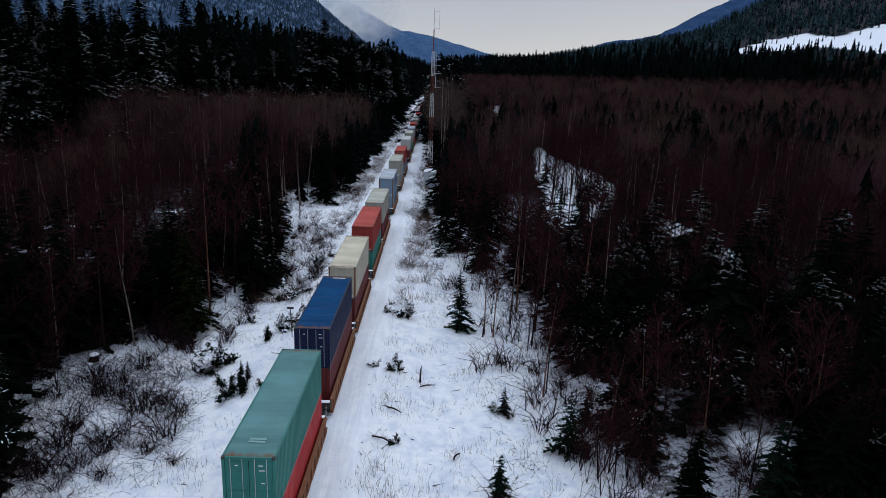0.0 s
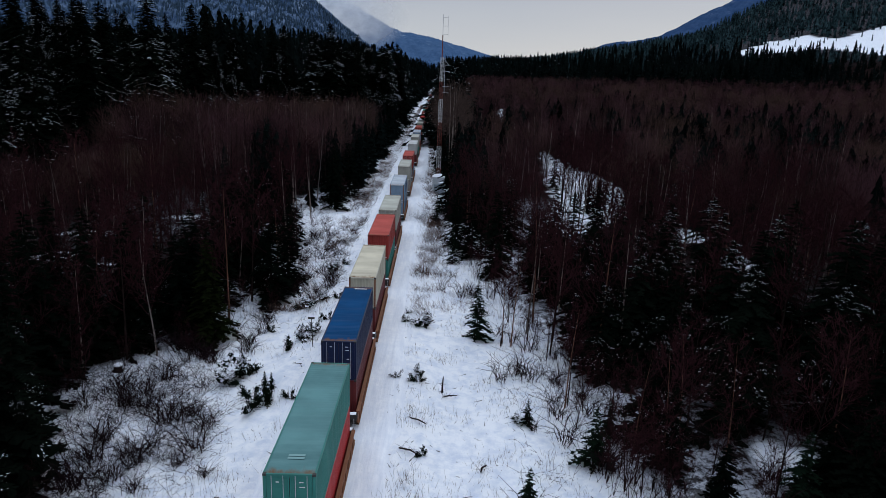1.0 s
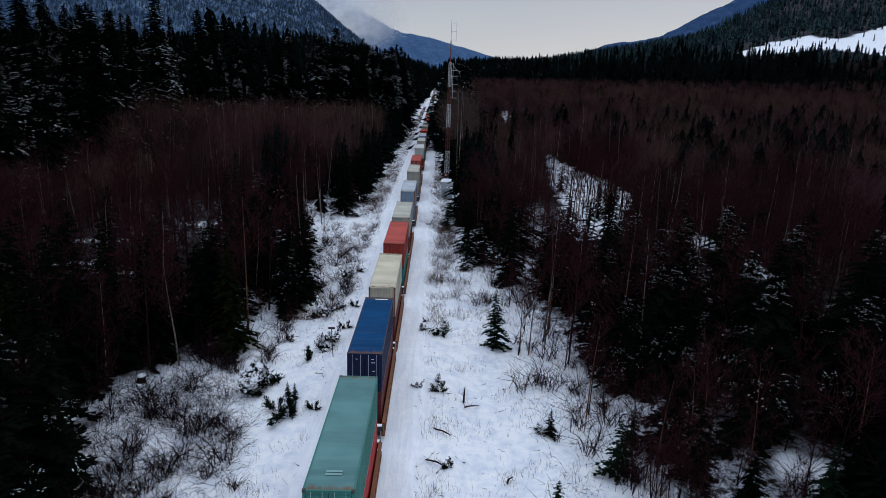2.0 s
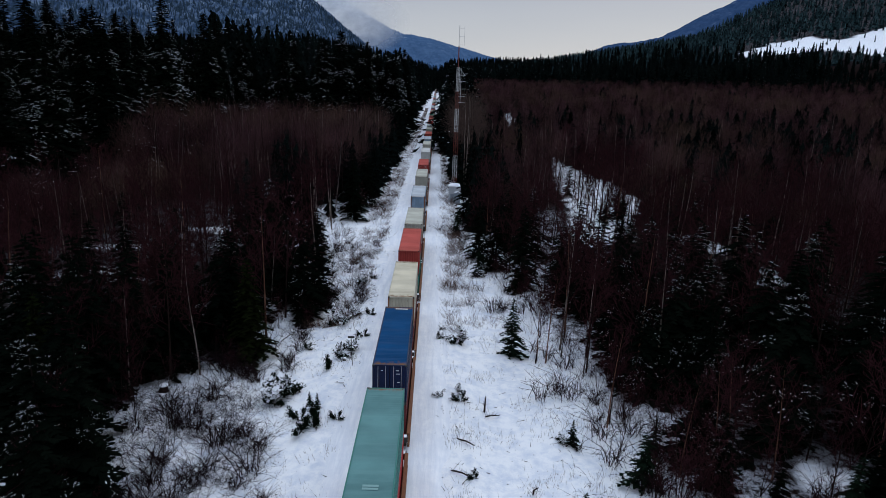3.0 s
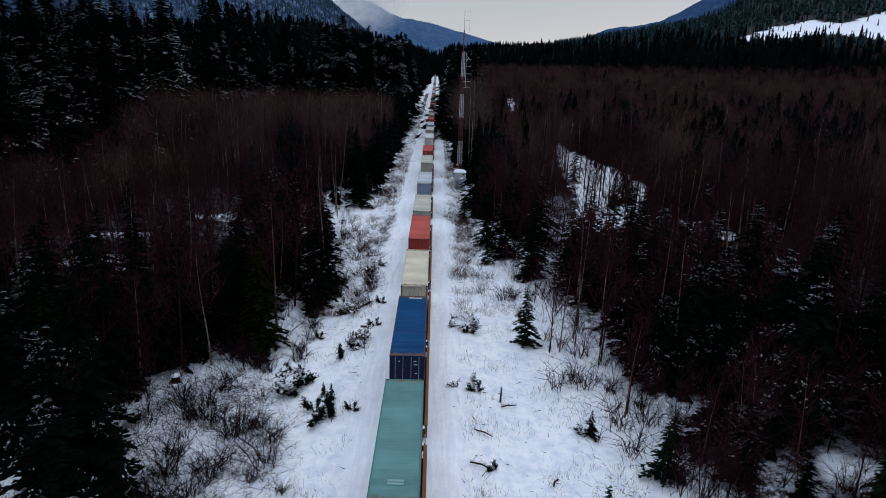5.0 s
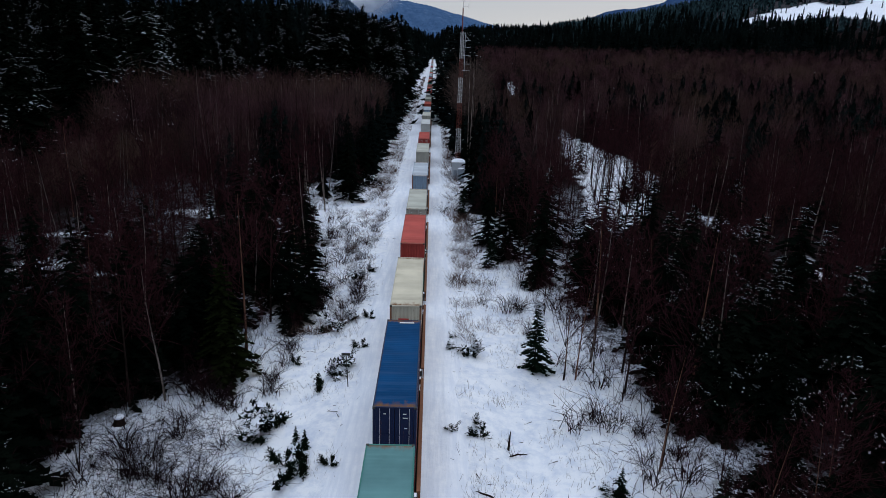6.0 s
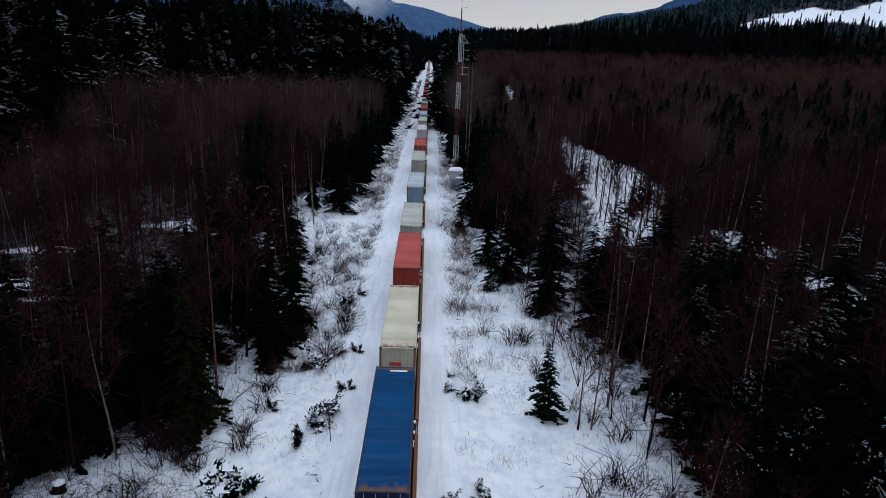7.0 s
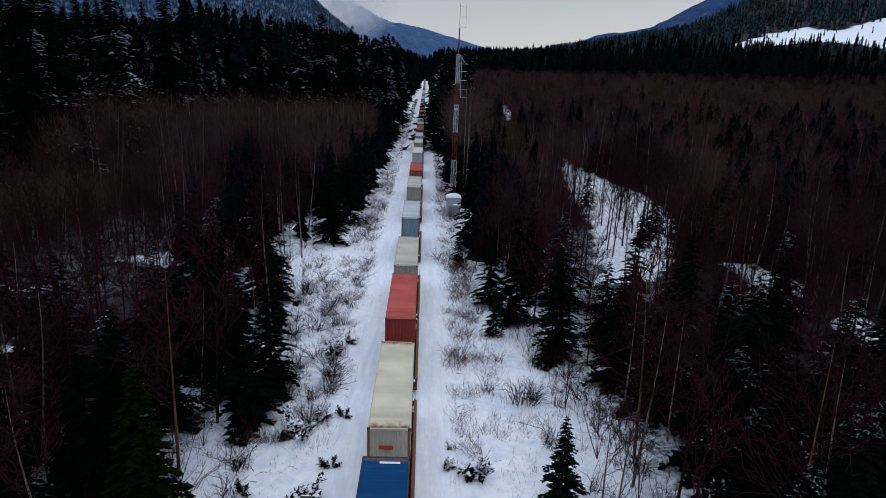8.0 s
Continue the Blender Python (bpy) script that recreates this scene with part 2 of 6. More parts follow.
M_HUTDARK = plain_material("cabinet_panels", (0.15, 0.18, 0.22), (0.24, 0.28, 0.33), 0.6, 0.0, 2)
M_MARK = plain_material("white_stencil", (0.5, 0.5, 0.5), (0.72, 0.72, 0.7), 0.6, 0.0, 9)
M_FADEDMARK = plain_material("faded_stencil", (0.13, 0.255, 0.252), (0.19, 0.315, 0.31), 0.8, 0.0, 9)
M_REDMARK = plain_material("red_stencil", (0.35, 0.03, 0.02), (0.45, 0.05, 0.03), 0.6, 0.0, 9)
M_BLUEMARK = plain_material("blue_stencil", (0.02, 0.05, 0.12), (0.035, 0.07, 0.16), 0.6, 0.0, 9)
M_SKYMARK = plain_material("pale_blue_stencil", (0.12, 0.38, 0.58), (0.16, 0.45, 0.65), 0.6, 0.0, 9)

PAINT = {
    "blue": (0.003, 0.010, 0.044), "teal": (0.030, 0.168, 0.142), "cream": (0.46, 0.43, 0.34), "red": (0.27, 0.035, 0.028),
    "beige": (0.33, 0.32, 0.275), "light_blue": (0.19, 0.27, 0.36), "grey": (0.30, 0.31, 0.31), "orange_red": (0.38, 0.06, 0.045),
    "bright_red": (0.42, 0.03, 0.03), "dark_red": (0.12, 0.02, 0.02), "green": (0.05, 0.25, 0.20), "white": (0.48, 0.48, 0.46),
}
# roof tones, each lighter than the same box's wall paint
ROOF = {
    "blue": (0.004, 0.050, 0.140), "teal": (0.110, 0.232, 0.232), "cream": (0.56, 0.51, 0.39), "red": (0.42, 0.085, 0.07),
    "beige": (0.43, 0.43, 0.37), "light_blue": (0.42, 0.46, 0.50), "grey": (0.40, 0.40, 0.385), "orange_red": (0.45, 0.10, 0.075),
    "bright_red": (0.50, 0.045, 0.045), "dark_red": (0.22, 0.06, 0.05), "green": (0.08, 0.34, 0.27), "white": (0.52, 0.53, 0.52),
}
RUSTY = {"teal": 0.24, "blue": 0.52, "light_blue": 0.6, "grey": 0.75, "cream": 0.6}
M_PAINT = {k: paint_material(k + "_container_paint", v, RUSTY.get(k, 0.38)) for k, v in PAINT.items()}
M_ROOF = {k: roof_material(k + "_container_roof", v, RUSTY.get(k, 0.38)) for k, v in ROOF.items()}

# ---------------------------------------------------------------- mesh helpers
rnd = random.Random(7)
rng = np.random.default_rng(7)


def link_mesh(name, mesh, parent=None, label="", at=None):
    ob = new(name, mesh)
    if parent is not None:
        ob.parent = parent
    if at is not None:
        ob.matrix_basis = at
    if label:
        ob["label"] = label
    return ob


def part(name, bm, material, parent, label="", at=None):
    """Links a bmesh as one mesh object under a thing or under a part."""
    mesh = bpy.data.meshes.new(name)
    bm.to_mesh(mesh)
    bm.free()
    mesh.materials.append(material)
    return link_mesh(name, mesh, parent, label, at)


def tri_mesh(name, verts, tris, mats, index=None, smooth=False):
    """A mesh of triangles straight from arrays."""
    verts, tris = np.asarray(verts, np.float32), np.asarray(tris, np.int32)
    mesh = bpy.data.meshes.new(name)
    mesh.vertices.add(len(verts))
    mesh.vertices.foreach_set("co", verts.ravel())
    mesh.loops.add(tris.size)
    mesh.loops.foreach_set("vertex_index", tris.ravel())
    mesh.polygons.add(len(tris))
    mesh.polygons.foreach_set("loop_start", np.arange(0, tris.size, 3, dtype=np.int32))
    for m in mats:
        mesh.materials.append(m)
    if index is not None:
        mesh.polygons.foreach_set("material_index", np.asarray(index, np.int32))
    mesh.polygons.foreach_set("use_smooth", np.full(len(tris), smooth))
    mesh.update(calc_edges=True)
    return mesh


class Soup:
    """Gathers triangles, each with a material number."""

    def __init__(self):
        self.v, self.t, self.m, self.count = [], [], [], 0

    def add(self, verts, tris, mat=0):
        verts, tris = np.asarray(verts, float).reshape(-1, 3), np.asarray(tris, int).reshape(-1, 3)
        self.v.append(verts)
        self.t.append(tris + self.count)
        self.m.append(np.full(len(tris), mat))
        self.count += len(verts)

    def arrays(self):
        return np.concatenate(self.v), np.concatenate(self.t), np.concatenate(self.m)

    def tube(self, path, radii, sides=5, mat=0):
        """A tapered tube along a path."""
        path = np.asarray(path, float)
        n = len(path)
        d = np.gradient(path, axis=0)
        d /= np.linalg.norm(d, axis=1, keepdims=True) + 1e-9
        ref = np.array([1.0, 0.13, 0.07]) if abs(d[0][0]) < 0.8 else np.array([0.1, 1.0, 0.05])
        a = np.cross(d, ref)
        a /= np.linalg.norm(a, axis=1, keepdims=True) + 1e-9
        b = np.cross(d, a)
        ang = np.arange(sides) * 2 * math.pi / sides
        ring = a[:, None] * np.cos(ang)[None, :, None] + b[:, None] * np.sin(ang)[None, :, None]
        v = path[:, None] + ring * np.asarray(radii, float)[:, None, None]
        i, j = np.meshgrid(np.arange(n - 1), np.arange(sides), indexing="ij")
        p, q = i * sides + j, i * sides + (j + 1) % sides
        t = np.concatenate([np.stack([p, q, q + sides], -1).reshape(-1, 3), np.stack([p, q + sides, p + sides], -1).reshape(-1, 3)])
        self.add(v.reshape(-1, 3), t, mat)

    def spikes(self, base, tip, radius, mat=0):
        """Many thin three-sided twigs at once: arrays of feet, tips and radii."""
        base, tip = np.asarray(base, float).reshape(-1, 3), np.asarray(tip, float).reshape(-1, 3)
        n = len(base)
        if not n:
            return
        d = tip - base
        d /= np.linalg.norm(d, axis=1, keepdims=True) + 1e-9
        a = np.cross(d, np.array([0.31, 0.77, 0.21]))
        a /= np.linalg.norm(a, axis=1, keepdims=True) + 1e-9
        b = np.cross(d, a)
        r = np.broadcast_to(np.asarray(radius, float), (n,))[:, None]
        v = np.stack([base + a * r, base + (-0.5 * a + 0.87 * b) * r, base + (-0.5 * a - 0.87 * b) * r, tip], 1)
        k = np.arange(n)[:, None] * 4
        t = np.concatenate([k + [0, 1, 3], k + [1, 2, 3], k + [2, 0, 3]])
        self.add(v.reshape(-1, 3), t, mat)

    def blades(self, base, tip, radius, mat=0):
        """Very fine far twigs, one sliver each."""
        base, tip = np.asarray(base, float).reshape(-1, 3), np.asarray(tip, float).reshape(-1, 3)
        n = len(base)
        side = np.cross(tip - base, np.sin(np.arange(n * 3).reshape(n, 3) * 1.7))
        side *= np.asarray(radius, float).reshape(-1, 1) / (np.linalg.norm(side, axis=1, keepdims=True) + 1e-9)
        v = np.stack([base + side, base - side, tip], 1)
        self.add(v.reshape(-1, 3), np.arange(n * 3).reshape(-1, 3), mat)

    def leaves(self, base, tip, width, lift, mat=0):
        """Sprays of needles: folded lens shapes from base to tip."""
        base, tip = np.asarray(base, float).reshape(-1, 3), np.asarray(tip, float).reshape(-1, 3)
        n = len(base)
        if not n:
            return
        d = tip - base
        s = np.cross(d, np.array([0, 0, 1.0]))
        s /= np.linalg.norm(s, axis=1, keepdims=True) + 1e-9
        w, h = np.asarray(width, float).reshape(-1, 1), np.asarray(lift, float).reshape(-1, 1)
        mid = base + d * 0.45
        up = np.array([0, 0, 1.0])
        v = np.stack([base + up * h * 0.4, mid + s * w - up * h, tip, mid - s * w - up * h], 1)
        k = np.arange(n)[:, None] * 4
        t = np.concatenate([k + [0, 1, 2], k + [0, 2, 3]])
        self.add(v.reshape(-1, 3), t, mat)


def box_bm(x0, x1, y0, y1, z0, z1, bevel=0.0, bm=None):
    bm = bm or bmesh.new()
    made = bmesh.ops.create_cube(bm, size=1.0, matrix=Matrix.Translation(((x0 + x1) / 2, (y0 + y1) / 2, (z0 + z1) / 2)) @ Matrix.Diagonal((x1 - x0, y1 - y0, z1 - z0, 1)))
    if bevel:
        edges = list({e for v in made["verts"] for e in v.link_edges})
        bmesh.ops.bevel(bm, geom=edges, offset=bevel, segments=1, affect="EDGES")
    return bm


def rod_bm(a, b, radius, sides=6, bm=None, radius2=None):
    bm = bm or bmesh.new()
    a, b = Vector(a), Vector(b)
    m = Matrix.Translation((a + b) / 2) @ (b - a).to_track_quat("Z", "Y").to_matrix().to_4x4()
    bmesh.ops.create_cone(bm, cap_ends=True, segments=sides, radius1=radius, radius2=radius if radius2 is None else radius2, depth=(b - a).length, matrix=m)
    return bm


def smooth_step(v, a, b):
    u = np.clip((np.asarray(v, float) - a) / (b - a), 0, 1)
    return u * u * (3 - 2 * u)


def wave(x, y, seed, size):
    """Cheap smooth noise of about -1 to 1 from a few sines."""
    r = np.random.default_rng(seed)
    out = 0
    for k in range(6):
        a, f, p = r.uniform(0, 6.28), r.uniform(0.6, 2.2) / size, r.uniform(0, 6.28)
        out = out + np.sin((np.asarray(x) * math.cos(a) + np.asarray(y) * math.sin(a)) * f * 6.28 + p)
    return out / 3.0


# ---------------------------------------------------------------- the lie of the land
LEFT_EDGE = ((-60, -18), (25, -16.5), (32, -16.8), (37, -18.5), (43, -20.5), (50, -15.5), (64, -11.5), (72, -11), (94, -13), (102, -19), (118, -21), (125, -12), (150, -9.5), (260, -9.5), (560, -7.5), (1200, -6), (3000, -6))
RIGHT_EDGE = ((-60, 20), (25, 19), (36, 18), (52, 17), (64, 14), (90, 11.5), (110, 9), (128, 9), (132, 11), (146, 11), (152, 8), (183, 7), (260, 5.6), (400, 5.0), (3000, 4.8))


def edge_at(table, y):
    return np.interp(y, [a for a, _ in table], [b for _, b in table])


def height(x, y):
    """Ground level: a low bank for the track, dips beside it, hills on both sides."""
    x, y = np.asarray(x, float), np.asarray(y, float)
    side = np.abs(x)
    z = -0.75 * smooth_step(side, 4.6, 8.5) + 0.25 * smooth_step(side, 12, 30)
    rough = smooth_step(side, 4.2, 7)
    z = z + rough * (0.16 * wave(x, y, 1, 9) + 0.11 * wave(x, y, 2, 3.4) + 0.5 * smooth_step(side, 20, 60) * wave(x, y, 3, 45))
    z = z + np.minimum(0.30 * np.maximum(-x - 62, 0), 9 + 0.03 * np.maximum(y, 0)) * smooth_step(y, 60, 160)
    z = z + (0.19 * np.clip(x - 20, 0, 1400) + 0.30 * np.clip(x - 560, 0, 500) * smooth_step(y, 1150, 1450)) * smooth_step(y, 560, 1250) * (1 - smooth_step(y, 1520, 2000))
    # the wood to the east climbs towards its far end, the west bank rises, and a low wooded hill closes the valley
    z = z + np.interp(y, (150, 230, 300, 370, 450, 600, 750, 950), (0.5, 2.5, 6.5, 9.5, 11.5, 14.0, 16.5, 17.5)) * smooth_step(x, 11, 38)
    z = z + 11 * smooth_step(-x, 9, 45) * smooth_step(y, 300, 800)
    z = z + 40 * smooth_step(y, 1545, 1850) * (1 - smooth_step(np.abs(x + 10), 160, 420))
    z = z - 60 * smooth_step(y, 2000, 2400)
    return z


def ground_at(x, y):
    return float(height(x, y))


def in_glade(x, y):
    """Openings in the wood where the snow shows."""
    x, y = np.asarray(x, float), np.asarray(y, float)
    rag = 0.13 * wave(x, y, 61, 14)
    # a long tapering glade: its west and east margins by distance along the valley
    west = np.interp(y, (100, 112, 130, 150, 170, 190, 205, 216), (25.5, 28.0, 31.6, 33.8, 35.6, 37.8, 39.6, 41.0))
    east = np.interp(y, (100, 112, 122, 134, 145, 151, 166, 177, 184, 200, 216), (31.5, 38.0, 42.0, 46.8, 50.0, 49.4, 50.4, 48.4, 46.4, 43.0, 42.0))
    wob = 0.7 * wave(x, y, 61, 9)
    a = (x > west + wob) & (x < east + wob) & (y > 100) & (y < 216)
    b = ((x - 48.4) / 3.3) ** 2 + ((y - 104) / 8.0) ** 2 + rag < 1
    c = ((x - 49.6) / 2.6) ** 2 + ((y - 84) / 5.0) ** 2 + rag < 1
    # small gaps in the wood on the west side
    f = np.zeros(np.shape(x), bool)
    for gx, gy, rx, ry in ((-43, 78.5, 3.2, 2.8), (-37.4, 76.4, 1.6, 1.6), (-46, 92, 2.4, 3.2), (-33.6, 106.5, 2.7, 4.5), (-30.2, 113.5, 1.6, 3.2), (-20.2, 125, 2.4, 4.0)):
        f = f | (((x - gx) / rx) ** 2 + ((y - gy) / ry) ** 2 + 2 * rag < 0.9)
    d = (np.abs(x - 35.8 - 0.059 * (y - 255)) < 1.7 + 0.5 * wave(x, y, 64, 30)) & (y > 245) & (y < 374)
    top = np.interp(x, (440, 480, 550, 596, 606, 640, 715, 900, 1300), (1015, 1040, 1085, 1092, 1040, 1052, 1085, 1130, 1180))
    e = (y > np.interp(x, (560, 640), (985, 880))) & (y < top + 9 * wave(x, y, 63, 40)) & (x > 452) & (x < 1300)
    g = ((x + 25.0) / 2.4) ** 2 + ((y - 32.2) / 2.6) ** 2 + rag < 1
    h = ((x - 30.0) / 2.0) ** 2 + ((y - 34.6) / 2.2) ** 2 + rag < 1
    return a | b | c | d | e | f | g | h


def is_open(x, y):
    """Clear of trees: the railway's cutting and the glades."""
    x, y = np.asarray(x, float), np.asarray(y, float)
    return ((x > edge_at(LEFT_EDGE, y)) & (x < edge_at(RIGHT_EDGE, y)) & (y < 1540)) | in_glade(x, y)


def build_ground():
    def steps(marks):
        out = []
        for a, b, d in marks:
            out.append(np.arange(a, b, d))
        return np.concatenate(out + [np.array([marks[-1][1]])])

    xs = steps(((-6000, -2000, 500), (-2000, -600, 100), (-600, -120, 20), (-120, -30, 4), (-30, 30, 1.0), (30, 60, 1.5), (60, 120, 4), (120, 440, 20), (440, 800, 9), (800, 1100, 25), (1100, 2000, 100), (2000, 6000, 500)))
    ys = steps(((-2000, -200, 300), (-200, -20, 30), (-20, 140, 1.2), (140, 240, 2), (240, 300, 4), (300, 700, 7), (700, 860, 20), (860, 1130, 6), (1130, 2500, 50), (2500, 7000, 500)))
    gx, gy = np.meshgrid(xs, ys)
    gz = height(gx, gy)
    verts = np.stack([gx, gy, gz], -1).reshape(-1, 3)
    nx, ny = len(xs), len(ys)
    i, j = np.meshgrid(np.arange(ny - 1), np.arange(nx - 1), indexing="ij")
    a = (i * nx + j).ravel()
    tris = np.concatenate([np.stack([a, a + 1, a + nx + 1], -1), np.stack([a, a + nx + 1, a + nx], -1)])
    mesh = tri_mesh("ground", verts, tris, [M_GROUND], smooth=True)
    # leaf cover and brush under the trees, with woodland shade painted into both masks
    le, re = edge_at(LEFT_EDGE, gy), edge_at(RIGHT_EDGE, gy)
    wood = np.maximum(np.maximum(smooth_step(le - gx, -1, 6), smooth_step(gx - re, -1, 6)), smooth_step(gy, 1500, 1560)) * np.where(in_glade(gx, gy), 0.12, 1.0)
    layer = mesh.attributes.new("litter_shade", "FLOAT", "POINT")
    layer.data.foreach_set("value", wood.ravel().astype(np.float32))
    # floor darkened further inside the wood, for brush and for painted shade
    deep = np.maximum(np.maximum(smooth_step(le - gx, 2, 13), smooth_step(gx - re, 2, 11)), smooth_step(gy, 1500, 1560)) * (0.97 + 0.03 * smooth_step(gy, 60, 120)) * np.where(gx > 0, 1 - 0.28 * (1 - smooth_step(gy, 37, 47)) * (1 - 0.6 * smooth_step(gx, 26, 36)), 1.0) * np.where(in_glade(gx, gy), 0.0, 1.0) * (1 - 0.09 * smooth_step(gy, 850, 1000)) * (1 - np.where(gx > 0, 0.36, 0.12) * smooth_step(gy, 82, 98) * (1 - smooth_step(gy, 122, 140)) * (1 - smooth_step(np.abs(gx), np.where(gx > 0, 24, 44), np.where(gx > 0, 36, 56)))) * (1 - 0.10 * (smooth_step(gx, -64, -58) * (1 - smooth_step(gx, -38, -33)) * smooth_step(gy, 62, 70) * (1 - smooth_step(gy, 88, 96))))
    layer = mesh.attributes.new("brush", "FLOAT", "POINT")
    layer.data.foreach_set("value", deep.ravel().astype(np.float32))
    return tagged(link_mesh("ground", mesh), "snow-covered valley floor with brush, leaf cover and painted shade under trees", "ground", kind="structure")


build_ground()


def build_shoulder():
    """The smooth, ploughed snow that carries the track, with the soft berm at its edge."""
    prof = ((-5.6, -0.55), (-4.5, -0.06), (-3.7, 0.07), (-1.9, 0.14), (-1.2, 0.1), (1.2, 0.1), (1.9, 0.15), (3.0, 0.12), (3.25, 0.17), (3.5, 0.13), (4.1, 0.04), (4.7, -0.08), (5.6, -0.55))
    ys = np.concatenate([np.arange(-60, 150, 1.5), np.arange(150, 400, 10), np.arange(400, 1700, 60)])
    verts = []
    for y in ys:
        for x, z in prof:
            k = 0.05 * float(wave(x * 3, y, 5, 7)) if abs(x) > 1.3 else 0.0
            edge = 0.45 * float(wave(x, y, 6, 9)) if abs(x) > 3.6 else 0.0
            verts.append((x + edge, y, z + 0.5 * k))
    n = len(prof)
    i, j = np.meshgrid(np.arange(len(ys) - 1), np.arange(n - 1), indexing="ij")
    a = (i * n + j).ravel()
    tris = np.concatenate([np.stack([a, a + 1, a + n + 1], -1), np.stack([a, a + n + 1, a + n], -1)])
    mesh = tri_mesh("track_bed", verts, tris, [M_PACKED], smooth=True)
    tagged(link_mesh("track_bed", mesh), "smooth packed snow over the railway track bed", "track bed", kind="structure")
    for x in (-0.72, 0.72):
        bm = box_bm(x - 0.035, x + 0.035, -60, 1650, 0.08, 0.26)
        rail = part("rail", bm, M_RAIL, None)
        tagged(rail, "steel rail half buried in snow", "rail", "rails of the track", "structure")


build_shoulder()

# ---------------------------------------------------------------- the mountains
# bluish base colours carry the painted haze of distance
M_NEARHILL = mountain_material("hazed_wooded_mountain", (0.095, 0.142, 0.222), (0.020, 0.042, 0.086), (0.34, 0.40, 0.48), 160, 660, 0.13)
# whitened summit stands for cloud as well as snow
M_FARHILL = mountain_material("hazed_far_mountain", (0.060, 0.112, 0.205), (0.042, 0.086, 0.168), (0.40, 0.45, 0.53), 275, 480, 0.018)
M_SIDEHILL = mountain_material("haze_blue_mountain", (0.036, 0.070, 0.145), (0.022, 0.050, 0.112), (0.25, 0.28, 0.34), 500, 1600, 0.03)
# slope firs take the same painted blue haze over their snow dusting
M_SLOPEFIR = needle_material("hazed_dusted_slope_firs", (0.017, 0.036, 0.072), (0.066, 0.104, 0.165), True)


def mountain(name, crest, depth, material, label, seed, jag):
    """A ridge from crest points (x, y, z), sloping down towards the valley."""
    pts = np.array(crest, float)
    s = np.linspace(0, len(pts) - 1, 260)
    line = np.stack([np.interp(s, np.arange(len(pts)), pts[:, k]) for k in range(3)], -1)
    rows = 46
    verts = []
    for k in range(rows):
        u = k / (rows - 1)
        fall = (1 - u) ** 1.15
        x = line[:, 0]
        y = line[:, 1] - depth * u
        gully = wave(x + 0.4 * y, y * 0.6, seed, 420) * 0.5 + wave(x, y, seed + 1, 130) * 0.28 + wave(x, y, seed + 2, 38) * 0.14
        z = line[:, 2] * fall + gully * jag * (0.25 + 0.9 * math.sin(math.pi * min(u, 0.95))) + (wave(x, y, seed + 3, 11) * jag * 0.05)
        verts.append(np.stack([x, y, z - 40 * u], -1))
    verts.append(np.stack([line[:, 0], line[:, 1] + 300, np.full(len(line), -60.0)], -1))
    v = np.concatenate([verts[-1][None], np.array(verts[:-1])]).reshape(-1, 3)
    n = len(line)
    i, j = np.meshgrid(np.arange(rows), np.arange(n - 1), indexing="ij")
    a = (i * n + j).ravel()
    tris = np.concatenate([np.stack([a, a + n + 1, a + 1], -1), np.stack([a, a + n, a + n + 1], -1)])
    mesh = tri_mesh(name, v, tris, [material], smooth=True)
    return tagged(link_mesh(name, mesh), label, "mountain", kind="structure"), v, tris


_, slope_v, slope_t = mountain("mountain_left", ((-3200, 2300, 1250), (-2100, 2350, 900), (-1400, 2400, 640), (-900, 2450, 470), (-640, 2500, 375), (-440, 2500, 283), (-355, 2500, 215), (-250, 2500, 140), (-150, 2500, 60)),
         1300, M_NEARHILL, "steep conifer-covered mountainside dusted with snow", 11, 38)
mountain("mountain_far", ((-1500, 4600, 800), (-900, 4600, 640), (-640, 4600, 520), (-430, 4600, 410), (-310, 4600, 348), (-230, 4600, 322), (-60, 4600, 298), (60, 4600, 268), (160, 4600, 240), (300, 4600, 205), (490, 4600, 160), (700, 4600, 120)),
         1500, M_FARHILL, "distant mountain in painted blue haze with bare snowy patches", 21, 30)
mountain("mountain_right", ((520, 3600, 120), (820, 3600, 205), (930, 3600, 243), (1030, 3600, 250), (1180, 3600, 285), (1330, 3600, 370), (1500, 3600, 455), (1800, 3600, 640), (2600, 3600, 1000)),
         1300, M_SIDEHILL, "wooded mountain shoulder in painted dark blue haze", 31, 25)



def slope_firs(v, tris, count):
    """Small snow-dusted firs standing all over the mountainside."""
    g = np.random.default_rng(19)
    a, b, c = v[tris[:, 0]], v[tris[:, 1]], v[tris[:, 2]]
    area = np.linalg.norm(np.cross(b - a, c - a), axis=1) * ((a[:, 2] > 40) & (a[:, 0] > -2600) & (a[:, 1] < 2499))
    k = g.choice(len(tris), count, p=area / area.sum())
    r1, r2 = np.sqrt(g.random((count, 1))), g.random((count, 1))
    foot = a[k] * (1 - r1) + b[k] * r1 * (1 - r2) + c[k] * r1 * r2
    tall = g.uniform(6, 14, (count, 1))
    s = Soup()
    s.spikes(foot - [0, 0, 2], foot + np.concatenate([g.normal(0, 0.3, (count, 2)), tall], 1), tall[:, 0] * 0.26)
    vv, tt, _ = s.arrays()
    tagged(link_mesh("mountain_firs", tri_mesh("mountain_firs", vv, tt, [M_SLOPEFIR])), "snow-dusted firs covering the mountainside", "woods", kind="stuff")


slope_firs(slope_v, slope_t, 38000)


